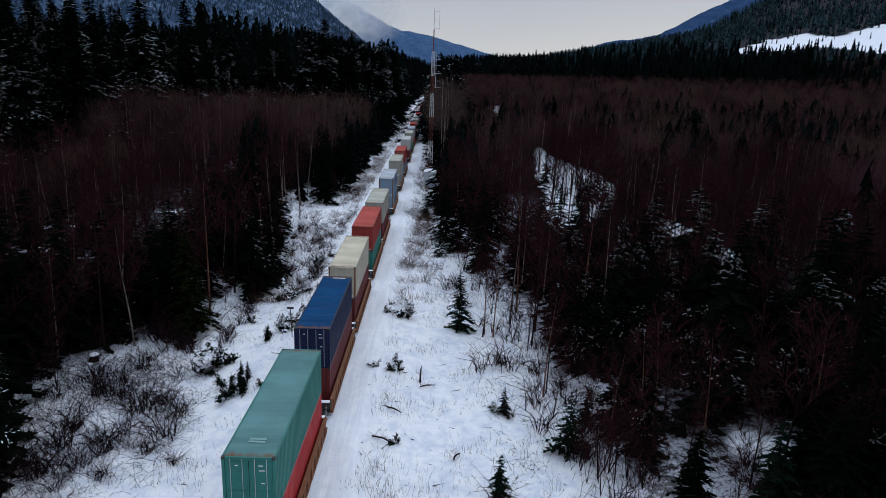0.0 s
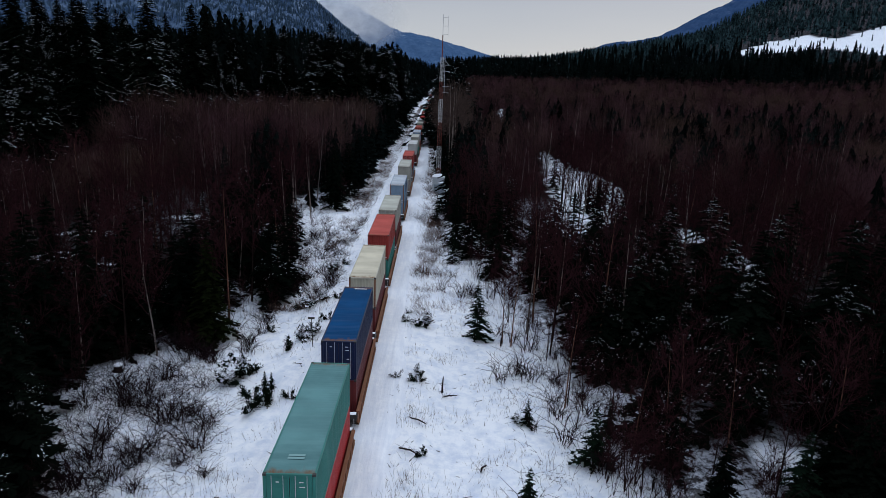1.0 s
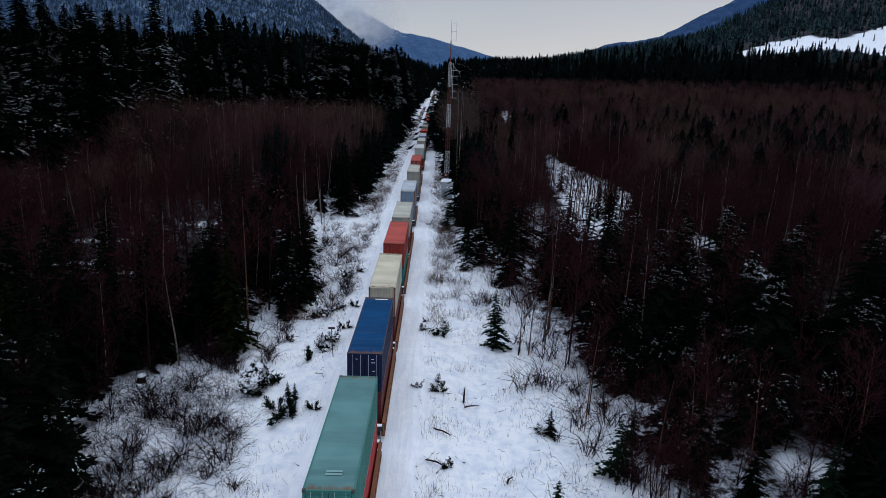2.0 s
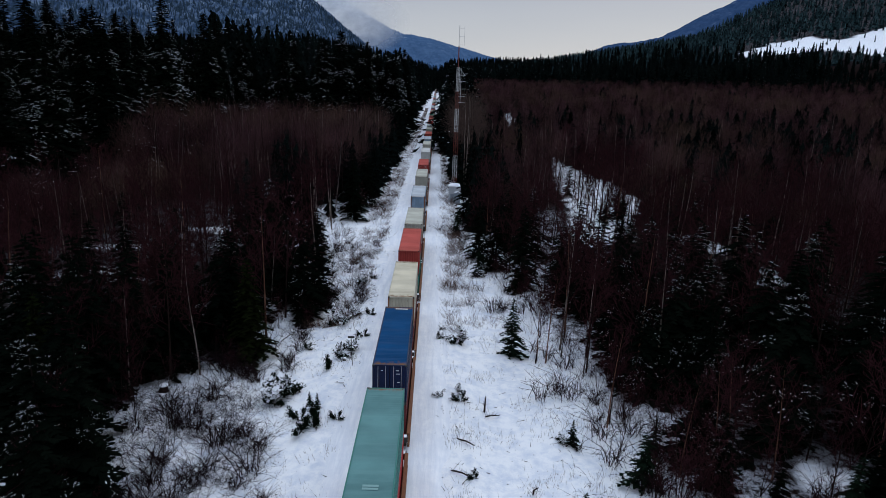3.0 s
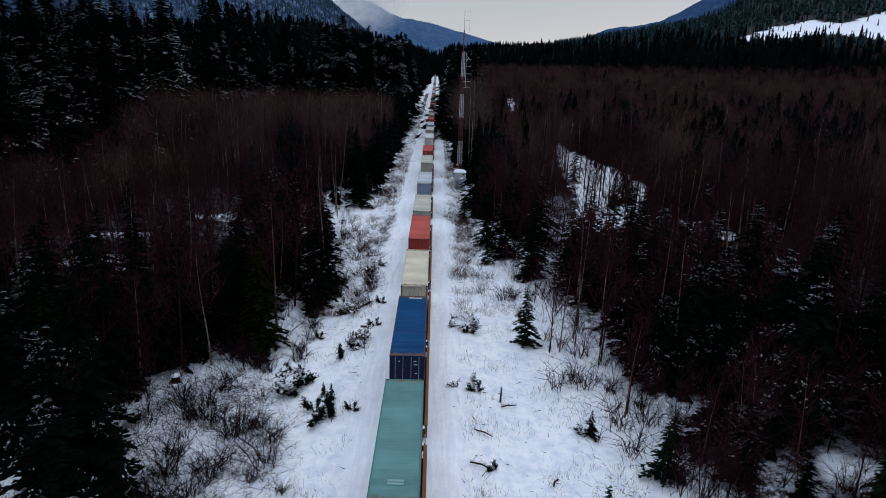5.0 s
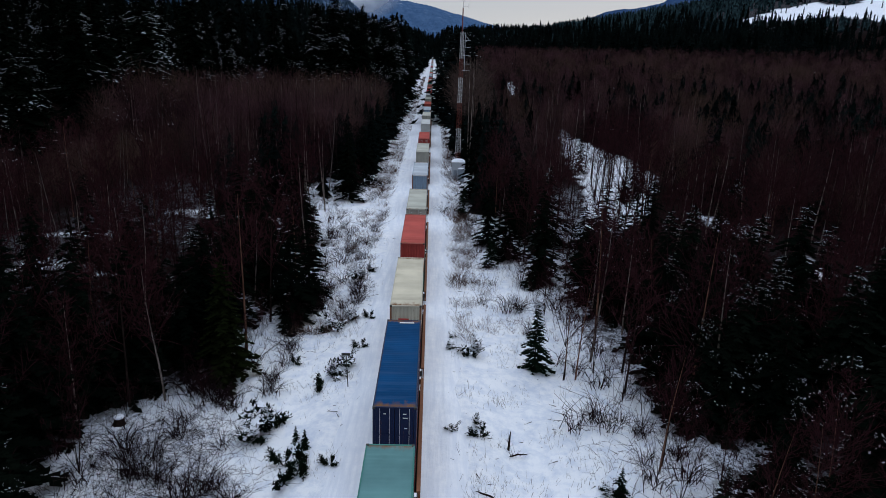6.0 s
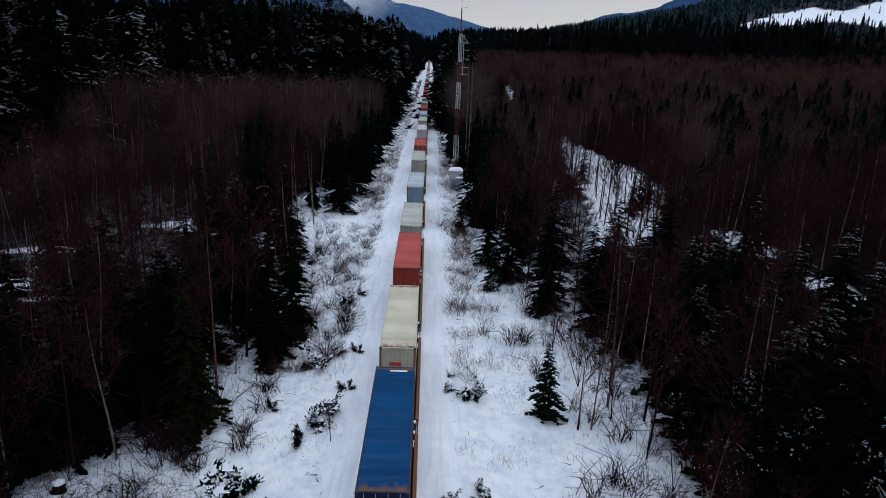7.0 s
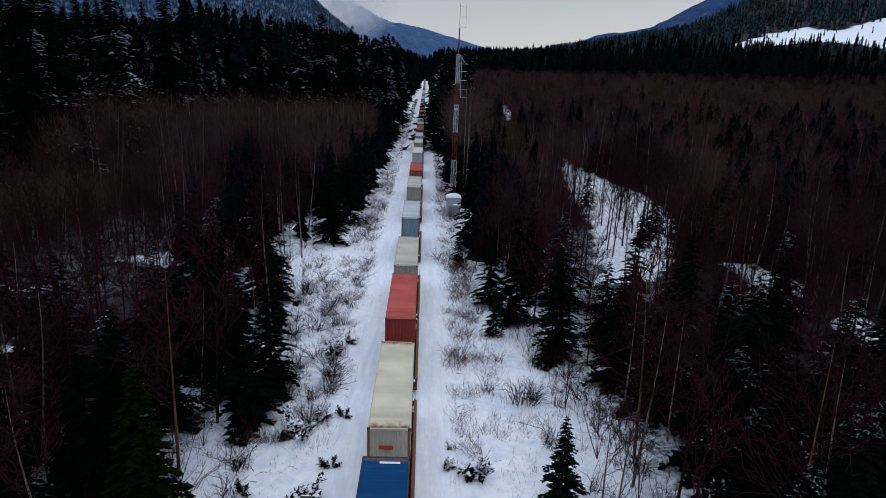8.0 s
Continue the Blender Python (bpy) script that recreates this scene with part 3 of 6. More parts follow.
def mist_material():
    """Thin cloud: white, and thinner towards its ragged rim."""
    m = Nodes("summit_mist")
    out = m.n["Material Output"]
    m.n.remove(m.b)
    g = m.coord((1, 1, 1), "Generated")
    off = m.n.new("ShaderNodeVectorMath")
    off.operation = "SUBTRACT"
    m.l.new(g, off.inputs[0])
    off.inputs[1].default_value = (0.5, 0.5, 0.5)
    flat = m.n.new("ShaderNodeVectorMath")
    flat.operation = "MULTIPLY"
    m.l.new(off.outputs[0], flat.inputs[0])
    flat.inputs[1].default_value = (1, 0, 1)
    ln = m.n.new("ShaderNodeVectorMath")
    ln.operation = "LENGTH"
    m.l.new(flat.outputs[0], ln.inputs[0])
    body = m.ramp(ln.outputs["Value"], (0.20, WHITE), (0.50, BLACK))
    puff = m.ramp(m.noise(m.place((1, 0, 1.4)), 0.008, 6, 0.6), (0.2, (0.35, 0.35, 0.35)), (0.65, WHITE))
    thick = m.mix(1.0, body, puff, "MULTIPLY")
    clear, dif, thru = m.n.new("ShaderNodeBsdfTransparent"), m.n.new("ShaderNodeBsdfDiffuse"), m.n.new("ShaderNodeBsdfTranslucent")
    for b in (dif, thru):
        b.inputs["Color"].default_value = (0.90, 0.92, 0.95, 1)
    half, whole = m.n.new("ShaderNodeMixShader"), m.n.new("ShaderNodeMixShader")
    half.inputs[0].default_value = 0.5
    m.l.new(dif.outputs[0], half.inputs[1])
    m.l.new(thru.outputs[0], half.inputs[2])
    m.l.new(thick, whole.inputs[0])
    m.l.new(clear.outputs[0], whole.inputs[1])
    m.l.new(half.outputs[0], whole.inputs[2])
    m.l.new(whole.outputs[0], out.inputs["Surface"])
    return m.mat


def mist_bank(x0, x1, y, z0, z1):
    """A bank of thin cloud that hides the far summit."""
    n, k = 25, 13
    u, w = np.meshgrid(np.linspace(0, 1, n), np.linspace(0, 1, k))
    v = np.stack([x0 + (x1 - x0) * u, y - 120 * np.sin(math.pi * u) * np.sin(math.pi * w), z0 + (z1 - z0) * w], -1).reshape(-1, 3)
    i, j = np.meshgrid(np.arange(k - 1), np.arange(n - 1), indexing="ij")
    a = (i * n + j).ravel()
    t = np.concatenate([np.stack([a, a + 1, a + n + 1], -1), np.stack([a, a + n + 1, a + n], -1)])
    ob = link_mesh("mist_bank", tri_mesh("mist_bank", v, t, [mist_material()], smooth=True))
    tagged(ob, "pale mist hanging round the far summit", "mist", kind="structure")


mist_bank(-780, -120, 3100, 100, 440)

# ---------------------------------------------------------------- the train
W, L, H = 2.44, 12.19, 2.90


def corrugated(bm, a, b, out, z0, z1, period, depth):
    """A wall of trapezoid ribs from a to b (plan points), ribs upright; out: the way it faces."""
    a, b, out = Vector(a), Vector(b), Vector(out)
    n = max(1, round((b - a).length / period))
    us = []
    for k in range(n):
        us += [(k + 0.0, 0), (k + 0.18, 1), (k + 0.5, 1), (k + 0.68, 0)]
    us.append((n, 0))
    lo, hi = [], []
    for u, d in us:
        p = a + (b - a) * (u / n) - out * (depth * d)
        lo.append(bm.verts.new((p.x, p.y, z0)))
        hi.append(bm.verts.new((p.x, p.y, z1)))
    for k in range(len(us) - 1):
        bm.faces.new((lo[k], lo[k + 1], hi[k + 1], hi[k]))


def ribbed_roof(x0, x1, y0, y1, z, period, depth):
    bm = bmesh.new()
    n = max(1, round((y1 - y0) / period))
    left, right = [], []
    for k in range(n):
        for u, d in ((0.0, 0), (0.2, 1), (0.5, 1), (0.7, 0)):
            y = y0 + (y1 - y0) * (k + u) / n
            left.append(bm.verts.new((x0, y, z - depth * d)))
            right.append(bm.verts.new((x1, y, z - depth * d)))
    left.append(bm.verts.new((x0, y1, z)))
    right.append(bm.verts.new((x1, y1, z)))
    for k in range(len(left) - 1):
        bm.faces.new((left[k], right[k], right[k + 1], left[k + 1]))
    low = [bm.verts.new((x, y, z - 0.09)) for x, y in ((x0, y0), (x1, y0), (x1, y1), (x0, y1))]
    bm.faces.new(low[::-1])
    return bm


def container(color, doors=False, near=True, mark="", length=L):
    """An intermodal box: ribbed walls and roof, posts, rails, corner castings, doors with lock rods."""
    root = new("shipping_container")
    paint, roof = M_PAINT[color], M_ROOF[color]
    hw, per = W / 2, 0.28 if near else 1.2
    for s in (-1, 1):
        bm = bmesh.new()
        p, q = ((s * (hw - 0.02), 0.12, 0), (s * (hw - 0.02), length - 0.12, 0))
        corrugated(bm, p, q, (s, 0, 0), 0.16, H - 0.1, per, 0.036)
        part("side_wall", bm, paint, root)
    part("roof", ribbed_roof(-hw + 0.07, hw - 0.07, 0.1, length - 0.1, H - 0.02, per, 0.007), roof, root, "ribbed roof lighter than the walls")
    for end, y in ((-1, 0.05), (1, length - 0.05)):
        if doors and end < 0:
            for s in (-1, 1):
                bm = bmesh.new()
                box_bm(min(0.012 * s, s * (hw - 0.16)), max(0.012 * s, s * (hw - 0.16)), y - 0.02, y + 0.03, 0.16, H - 0.12, 0.0, bm)
                for k in range(5):
                    z = 0.3 + k * 0.5
                    box_bm(min(0.09 * s, s * (hw - 0.22)), max(0.09 * s, s * (hw - 0.22)), y - 0.032, y - 0.018, z, z + 0.36, 0.0, bm)
                leaf = part("door", bm, paint, root)
                if near:
                    for x in (0.28, 0.82):
                        part("lock_rod", rod_bm((s * x, y - 0.06, 0.1), (s * x, y - 0.06, H - 0.08), 0.014, 5), M_GALV, leaf)
                        part("door_handle", box_bm(s * x - 0.16, s * x + 0.16, y - 0.085, y - 0.065, 1.15, 1.2), paint, leaf)
                    for k, (z, w) in enumerate(((2.45, 0.20), (2.2, 0.26), (1.55, 0.16)) if s > 0 else ((2.45, 0.14),)):
                        cx = s * 0.55 + 0.04 * k
                        part("stencil", box_bm(cx - w / 2, cx + w / 2, y - 0.040, y - 0.034, z, z + 0.05), M_MARK, leaf, "white stencilled marks")
        else:
            bm = bmesh.new()
            corrugated(bm, (-hw + 0.14, y, 0), (hw - 0.14, y, 0), (0, end, 0), 0.16, H - 0.12, 0.26 if near else 0.8, 0.045)
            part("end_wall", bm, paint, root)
            if near and end < 0:
                n = max(1, round((2 * hw - 0.28) / 0.26))
                bm = bmesh.new()
                for k in range(n):
                    x0 = -hw + 0.14 + (2 * hw - 0.28) * (k + 0.12) / n
                    box_bm(x0, x0 + 0.14, y - 0.05, y + 0.02, 0.172, 0.23 + 0.03 * ((k * 7) % 3), 0.012, bm)
                tagged(part("snow_cover", bm, M_SNOW, root, "crumbs of snow in the ribs"), kind="stuff")
        part("end_sill", box_bm(-hw + 0.08, hw - 0.08, y - 0.05, y + 0.05, 0.0, 0.17), paint, root)
        part("end_header", box_bm(-hw + 0.08, hw - 0.08, y - 0.05, y + 0.05, H - 0.13, H - 0.005), paint if color not in ("light_blue", "grey") else M_GALV, root)
    posts = M_RUST if color in ("light_blue", "grey", "cream") else paint
    for sx in (-1, 1):
        for y in (0.07, length - 0.07):
            part("corner_post", box_bm(sx * (hw - 0.075) - 0.07, sx * (hw - 0.075) + 0.07, y - 0.07, y + 0.07, 0.1, H - 0.1, 0.012 if near else 0), posts, root)
            if near:
                for z in (0.06, H - 0.055):
                    part("corner_casting", box_bm(sx * (hw - 0.08) - 0.085, sx * (hw - 0.08) + 0.085, y - 0.085, y + 0.085, z - 0.06, z + 0.06, 0.01), M_DARKSTEEL, root)
        part("top_rail", box_bm(sx * (hw - 0.04) - 0.035, sx * (hw - 0.04) + 0.035, 0.1, length - 0.1, H - 0.12, H - 0.0), paint, root)
        part("bottom_rail", box_bm(sx * (hw - 0.04) - 0.035, sx * (hw - 0.04) + 0.035, 0.1, length - 0.1, 0.02, 0.17), paint, root)
    if mark == "star":
        x = hw + 0.004
        for k in range(6):
            y0 = 4.2 + k * 1.12
            part("stencil", box_bm(x, x + 0.006, y0, y0 + 0.72, 0.95, 1.95), M_BLUEMARK, root, "dark blue painted lettering blocks")
        part("stencil", box_bm(x, x + 0.006, 1.6, 2.9, 0.8, 2.1), M_SKYMARK, root, "pale blue painted square emblem")
    if mark == "red":
        part("stencil", box_bm(-0.55, 0.25, -0.04, -0.03, 1.62, 1.86), M_REDMARK, root, "faded red stencilled mark")
    if mark == "bars":
        for k in range(2):
            part("stencil", box_bm(-0.35, 0.45, 1.25 + 0.24 * k, 1.42 + 0.24 * k, H + 0.002, H + 0.008), M_FADEDMARK, root, "faded pale stencilled bars on roof")
    if mark == "roof":
        part("stencil", box_bm(-0.3, 0.75, 11.55, 11.72, H + 0.002, H + 0.01), M_MARK, root, "white stencilled marks on roof")
    return root


def bogie(parent, y):
    """A wheel truck under the end of a well car."""
    frame_bm = bmesh.new()
    for s in (-1, 1):
        box_bm(s * 0.98 - 0.07, s * 0.98 + 0.07, y - 1.15, y + 1.15, 0.52, 0.78, 0.02, frame_bm)
    box_bm(-1.0, 1.0, y - 0.22, y + 0.22, 0.5, 0.82, 0.02, frame_bm)
    truck = part("truck", frame_bm, M_DARKSTEEL, parent, "grimy steel wheel truck")
    for dy in (-0.85, 0.85):
        for s in (-1, 1):
            bm = rod_bm((s * 0.66, y + dy, 0.70), (s * 0.79, y + dy, 0.70), 0.44, 18)
            part("wheel", bm, M_RAIL, truck)
        part("axle", rod_bm((-0.7, y + dy, 0.70), (0.7, y + dy, 0.70), 0.08, 8), M_DARKSTEEL, truck)


def well_car(pitch, near=True):
    """One platform of a double-stack car: deep side sills round the well, end decks, steps and trucks."""
    root = new("well_car")
    for s in (-1, 1):
        bm = bmesh.new()
        box_bm(s * 1.38 - 0.05, s * 1.38 + 0.05, -0.5, 12.7, 0.42, 1.32, 0, bm)
        box_bm(s * 1.42 - 0.12, s * 1.42 + 0.12, -0.5, 12.7, 1.32, 1.44, 0.015, bm)
        box_bm(s * 1.42 - 0.10, s * 1.42 + 0.10, -0.5, 12.7, 0.38, 0.5, 0, bm)
        sill = part("side_sill", bm, M_RUST, root, "rust-brown side sill")
        if near:
            for k in range(11):
                y = 0.2 + k * 1.18
                part("rib", box_bm(s * 1.47 - 0.05, s * 1.47 + 0.05, y - 0.05, y + 0.05, 0.5, 1.32), M_RUST, sill)
    part("well_floor", box_bm(-1.3, 1.3, -0.4, 12.6, 0.36, 0.46), M_DARKSTEEL, root)
    gap = pitch - 13.2
    bm = bmesh.new()
    box_bm(-1.4, 1.4, 12.7, 13.1, 0.9, 1.32, 0.02, bm)
    box_bm(-0.75, 0.75, 13.1, 12.7 + gap + 0.05, 0.95, 1.12, 0.02, bm)
    box_bm(-1.4, 1.4, 12.3 + gap, 12.7 + gap, 0.9, 1.32, 0.02, bm)
    deck = part("end_deck", bm, M_DARKSTEEL, root)
    if near:
        covers = [(1.33, 12.72, 13.08, 1.322, 1.38), (1.33, 12.32 + gap, 12.68 + gap, 1.322, 1.37)]
        if gap > 3:
            covers.append((0.74, 13.2, 13.2 + 0.45 * (gap - 1.2), 1.122, 1.2))
        for w, y0, y1, z0, z1 in covers:
            part("snow_cover", box_bm(-w, w, y0, y1, z0, z1, 0.02), M_SNOW, root, "snow lying on the end deck")
        for s in (-1, 1):
            part("step", box_bm(s * 1.38 - 0.12, s * 1.38 + 0.12, 12.75, 13.05, 0.45, 0.5), M_RUST, deck)
            part("grab_rail", rod_bm((s * 1.42, 12.9, 1.3), (s * 1.42, 12.9, 2.1), 0.02, 5), M_GALV, deck)
            part("brake_box", box_bm(s * 0.6 - 0.2, s * 0.6 + 0.2, 12.5 + gap / 2 - 0.2, 12.5 + gap / 2 + 0.25, 1.12, 1.5, 0.03), M_DARKSTEEL, deck)
        bogie(root, 12.7 + gap / 2)
        if gap > 6:
            part("coupler", box_bm(-0.14, 0.14, 13.0, 12.4 + gap, 0.72, 0.94, 0.03), M_DARKSTEEL, root)
    return root


# near end of each stack, upper and lower paint, door end, mark
CONSIST = [
    (-42.0, "red", "grey", False, ""), (-24.5, "orange_red", "teal", False, ""), (-1.8, "grey", "grey", False, ""), (21.8, "teal", "bright_red", True, "bars"),
    (37.5, "blue", "dark_red", True, "roof"), (52.4, "cream", "dark_red", False, "red"), (69.2, "red", "teal", False, ""), (84.0, "beige", "dark_red", True, "red"),
    (106.4, "light_blue", "light_blue", False, "star"), (130.4, "beige", "grey", False, ""), (149.6, "red", "light_blue", True, ""), (178.5, "white", "dark_red", True, ""),
    (200.5, "beige", "teal", False, ""), (220.0, "light_blue", "red", False, ""), (242.0, "orange_red", "dark_red", False, ""), (265.5, "beige", "grey", False, ""),
    (288.0, "white", "teal", False, ""), (312.0, "bright_red", "bright_red", True, ""), (340.0, "orange_red", "red", False, ""), (362.0, "dark_red", "green", False, ""), (386.0, "green", "teal", True, ""),
]
tail = random.Random(3)
y_far = 410.0
while y_far < 1480:
    CONSIST.append((y_far, tail.choice(("red", "grey", "light_blue", "orange_red", "green", "dark_red", "white", "beige", "blue")), tail.choice(("red", "grey", "teal", "dark_red")), False, ""))
    y_far += tail.choice((15.5, 18.0, 22.5))

boxes, cars = {}, {}
BASE = 0.47
WORDS = {"blue": "deep blue", "teal": "teal green", "cream": "cream", "red": "red", "beige": "grey-beige", "light_blue": "pale blue", "grey": "rust-stained grey",
         "orange_red": "orange-red", "bright_red": "bright red", "dark_red": "dark red", "green": "green", "white": "off-white"}
for k, (y, upper, lower, doors, mark) in enumerate(CONSIST):
    near = y < 160
    for level, color in ((0, lower), (1, upper)):
        key = (color, doors and level == 1, near, mark if level == 1 or mark == "star" else "")
        m = pose(0, y, BASE + level * (H + 0.015))
        if key in boxes:
            copy_thing(boxes[key], m)
        else:
            boxes[key] = container(*key)
            boxes[key].matrix_basis = m
            extra = "closed double doors" if key[1] else "ribbed end walls"
            tagged(boxes[key], f"weathered {WORDS[color]} steel shipping container with {extra}", "shipping container", "containers stacked on the train")
    step = round((CONSIST[k + 1][0] - y) if k + 1 < len(CONSIST) else 15.5, 1)
    key = (step, near)
    if key in cars:
        copy_thing(cars[key], pose(0, y - 0.25, 0))
    else:
        cars[key] = well_car(*key)
        cars[key].matrix_basis = pose(0, y - 0.25, 0)
        tagged(cars[key], "rust-brown double-stack well car on snowy rails", "railway wagon", "well cars of the train")

# ---------------------------------------------------------------- the radio mast and its hut


def lattice(parent, z0, z1, w0, w1, panels, material, name, label):
    """A triangular lattice section with legs, rungs and crossed braces."""
    root = None
    corners = [(math.cos(a), math.sin(a)) for a in (radians(-30), radians(90), radians(210))]

    def leg(k, z):
        w = w0 + (w1 - w0) * (z - z0) / (z1 - z0)
        return (corners[k][0] * w * 0.577, corners[k][1] * w * 0.577, z)

    bm = bmesh.new()
    for k in range(3):
        rod_bm(leg(k, z0), leg(k, z1), 0.028, 6, bm)
    root = part(name, bm, material, parent, label)
    bm = bmesh.new()
    for i in range(panels):
        a, b = z0 + (z1 - z0) * i / panels, z0 + (z1 - z0) * (i + 1) / panels
        for k in range(3):
            j = (k + 1) % 3
            rod_bm(leg(k, a), leg(j, b), 0.011, 4, bm)
            rod_bm(leg(j, a), leg(k, b), 0.011, 4, bm)
            rod_bm(leg(k, b), leg(j, b), 0.011, 4, bm)
    part("bracing", bm, material, root)


def radio_mast(x, y):
    z = ground_at(x, y)
    root = new("radio_mast")
    root.location = (x, y, z)
    o = -z
    part("footing", box_bm(-0.8, 0.8, -0.8, 0.8, -0.3, 0.25, 0.03), M_HUT, root)
    lattice(root, 0.2, 4.6 + o, 1.02, 0.98, 4, M_REDPAINT, "lower_section", "red lattice section")
    lattice(root, 4.6 + o, 9.5 + o, 0.98, 0.92, 4, M_WHITEPAINT, "white_section", "white lattice section")
    lattice(root, 9.5 + o, 14.7 + o, 0.92, 0.84, 4, M_REDPAINT, "red_section", "red lattice section")
    lattice(root, 14.7 + o, 19.7 + o, 0.84, 0.76, 6, M_WHITEPAINT, "white_section", "white lattice section")
    lattice(root, 19.7 + o, 23.4 + o, 0.76, 0.70, 4, M_REDPAINT, "red_section", "red lattice section")
    lattice(root, 23.4 + o, 28.5 + o, 0.70, 0.60, 7, M_WHITEPAINT, "white_section", "white lattice section")
    part("pole", rod_bm((0, 0, 28.4 + o), (0, 0, 33.0 + o), 0.11, 8), M_REDPAINT, root)
    part("whip", rod_bm((0, 0, 33.0 + o), (0, 0, 37.2 + o), 0.05, 6), M_GALV, root)
    rail = part("antenna_pole", rod_bm((0.65, 0, 21.0 + o), (0.65, 0, 28.4 + o), 0.045, 6), M_GALV, root)
    part("stay", rod_bm((0.1, 0, 28.6 + o), (1.5, 0, 26.9 + o), 0.04, 5), M_GALV, rail)
    for z1 in (26.9, 25.6, 24.0, 22.4, 21.1):
        part("antenna_arm", rod_bm((0.2, 0, z1 + o), (1.75, 0, z1 + o), 0.035, 5), M_GALV, rail)
    for z1 in (36.6, 34.9, 33.2):
        part("antenna_arm", rod_bm((0, 0, z1 + o), (1.1, 0, z1 + o), 0.03, 5), M_GALV, root)
    part("dipole", rod_bm((1.1, 0, 32.9 + o), (1.1, 0, 37.0 + o), 0.025, 5), M_GALV, root)
    return tagged(root, "tall red and white lattice radio mast in snow", "radio mast")


def snow_cap(w, d, h, z):
    """A rounded cushion of snow."""
    bm = bmesh.new()
    n = 9
    grid = [[bm.verts.new((w * (i / (n - 1) - 0.5), d * (j / (n - 1) - 0.5), z + h * (math.sin(math.pi * min(1, max(0, i / (n - 1)))) * math.sin(math.pi * j / (n - 1))) ** 0.35 + 0.02 * math.sin(i * 2.1 + j * 1.3))) for j in range(n)] for i in range(n)]
    for i in range(n - 1):
        for j in range(n - 1):
            bm.faces.new((grid[i][j], grid[i + 1][j], grid[i + 1][j + 1], grid[i][j + 1]))
    return bm


def equipment_hut(x, y):
    z = ground_at(x, y)
    root = new("equipment_hut")
    root.location = (x, y, z)
    part("wall", box_bm(-1.3, 1.3, -1.2, 1.2, -0.3, 3.7, 0.05), M_HUT, root)
    part("roof", box_bm(-1.42, 1.42, -1.32, 1.32, 3.7, 3.86, 0.04), M_GALV, root)
    part("snow_cover", snow_cap(2.8, 2.6, 0.55, 3.862), M_SNOW, root, "thick rounded snow on roof")
    d = part("door", box_bm(-0.95, -0.15, -1.245, -1.203, 0.1, 2.2, 0.01), M_HUTDARK, root)
    part("door_handle", box_bm(-0.28, -0.2, -1.29, -1.247, 1.05, 1.2), M_DARKSTEEL, d)
    for x0 in (-1.26, -0.62, 0.02, 0.64, 1.2):
        part("seam", box_bm(x0, x0 + 0.06, -1.23, -1.202, 2.25, 3.66), M_HUT, root)
    tagged(root, "grey metal equipment hut with snow on its roof", "hut")
    cab = new("equipment_cabinet")
    cab.location = (x + 0.55, y - 2.2, ground_at(x + 0.55, y - 2.2))
    part("body", box_bm(-0.65, 0.65, -0.5, 0.5, -0.2, 2.7, 0.04), M_HUTDARK, cab)
    part("door", box_bm(-0.56, 0.56, -0.545, -0.503, 0.15, 2.5, 0.01), M_HUTDARK, cab)
    part("snow_cover", snow_cap(1.3, 1.0, 0.2, 2.702), M_SNOW, cab)
    tagged(cab, "blue-grey steel cabinet beside the hut", "cabinet")
    bx = new("junction_box")
    bx.location = (x - 1.9, y - 1.2, ground_at(x - 1.9, y - 1.2))
    part("post", rod_bm((0, 0, -0.2), (0, 0, 1.0), 0.05), M_GALV, bx)
    part("body", box_bm(-0.22, 0.22, -0.15, 0.15, 0.8, 1.4, 0.02), M_GALV, bx)
    part("snow_cover", snow_cap(0.46, 0.32, 0.1, 1.402), M_SNOW, bx)
    tagged(bx, "small grey junction box on a post", "junction box")


radio_mast(7.2, 142.3)
equipment_hut(7.3, 140.2)


def marker_post(x, y):
    z = ground_at(x, y)
    root = new("track_sign")
    root.location = (x, y, z)
    part("post", rod_bm((0, 0, -0.3), (-0.12, 0, 2.75), 0.035), M_DARKSTEEL, root)
    part("board", box_bm(-0.42, 0.18, -0.03, 0.03, 2.68, 2.88, 0.01), M_DARKSTEEL, root)
    part("snow_cover", box_bm(-0.4, 0.16, -0.028, 0.028, 2.882, 2.93, 0.01), M_SNOW, root)
    tagged(root, "dark trackside sign board on a thin post", "sign")


marker_post(-4.3, 51.0)

# ---------------------------------------------------------------- trees


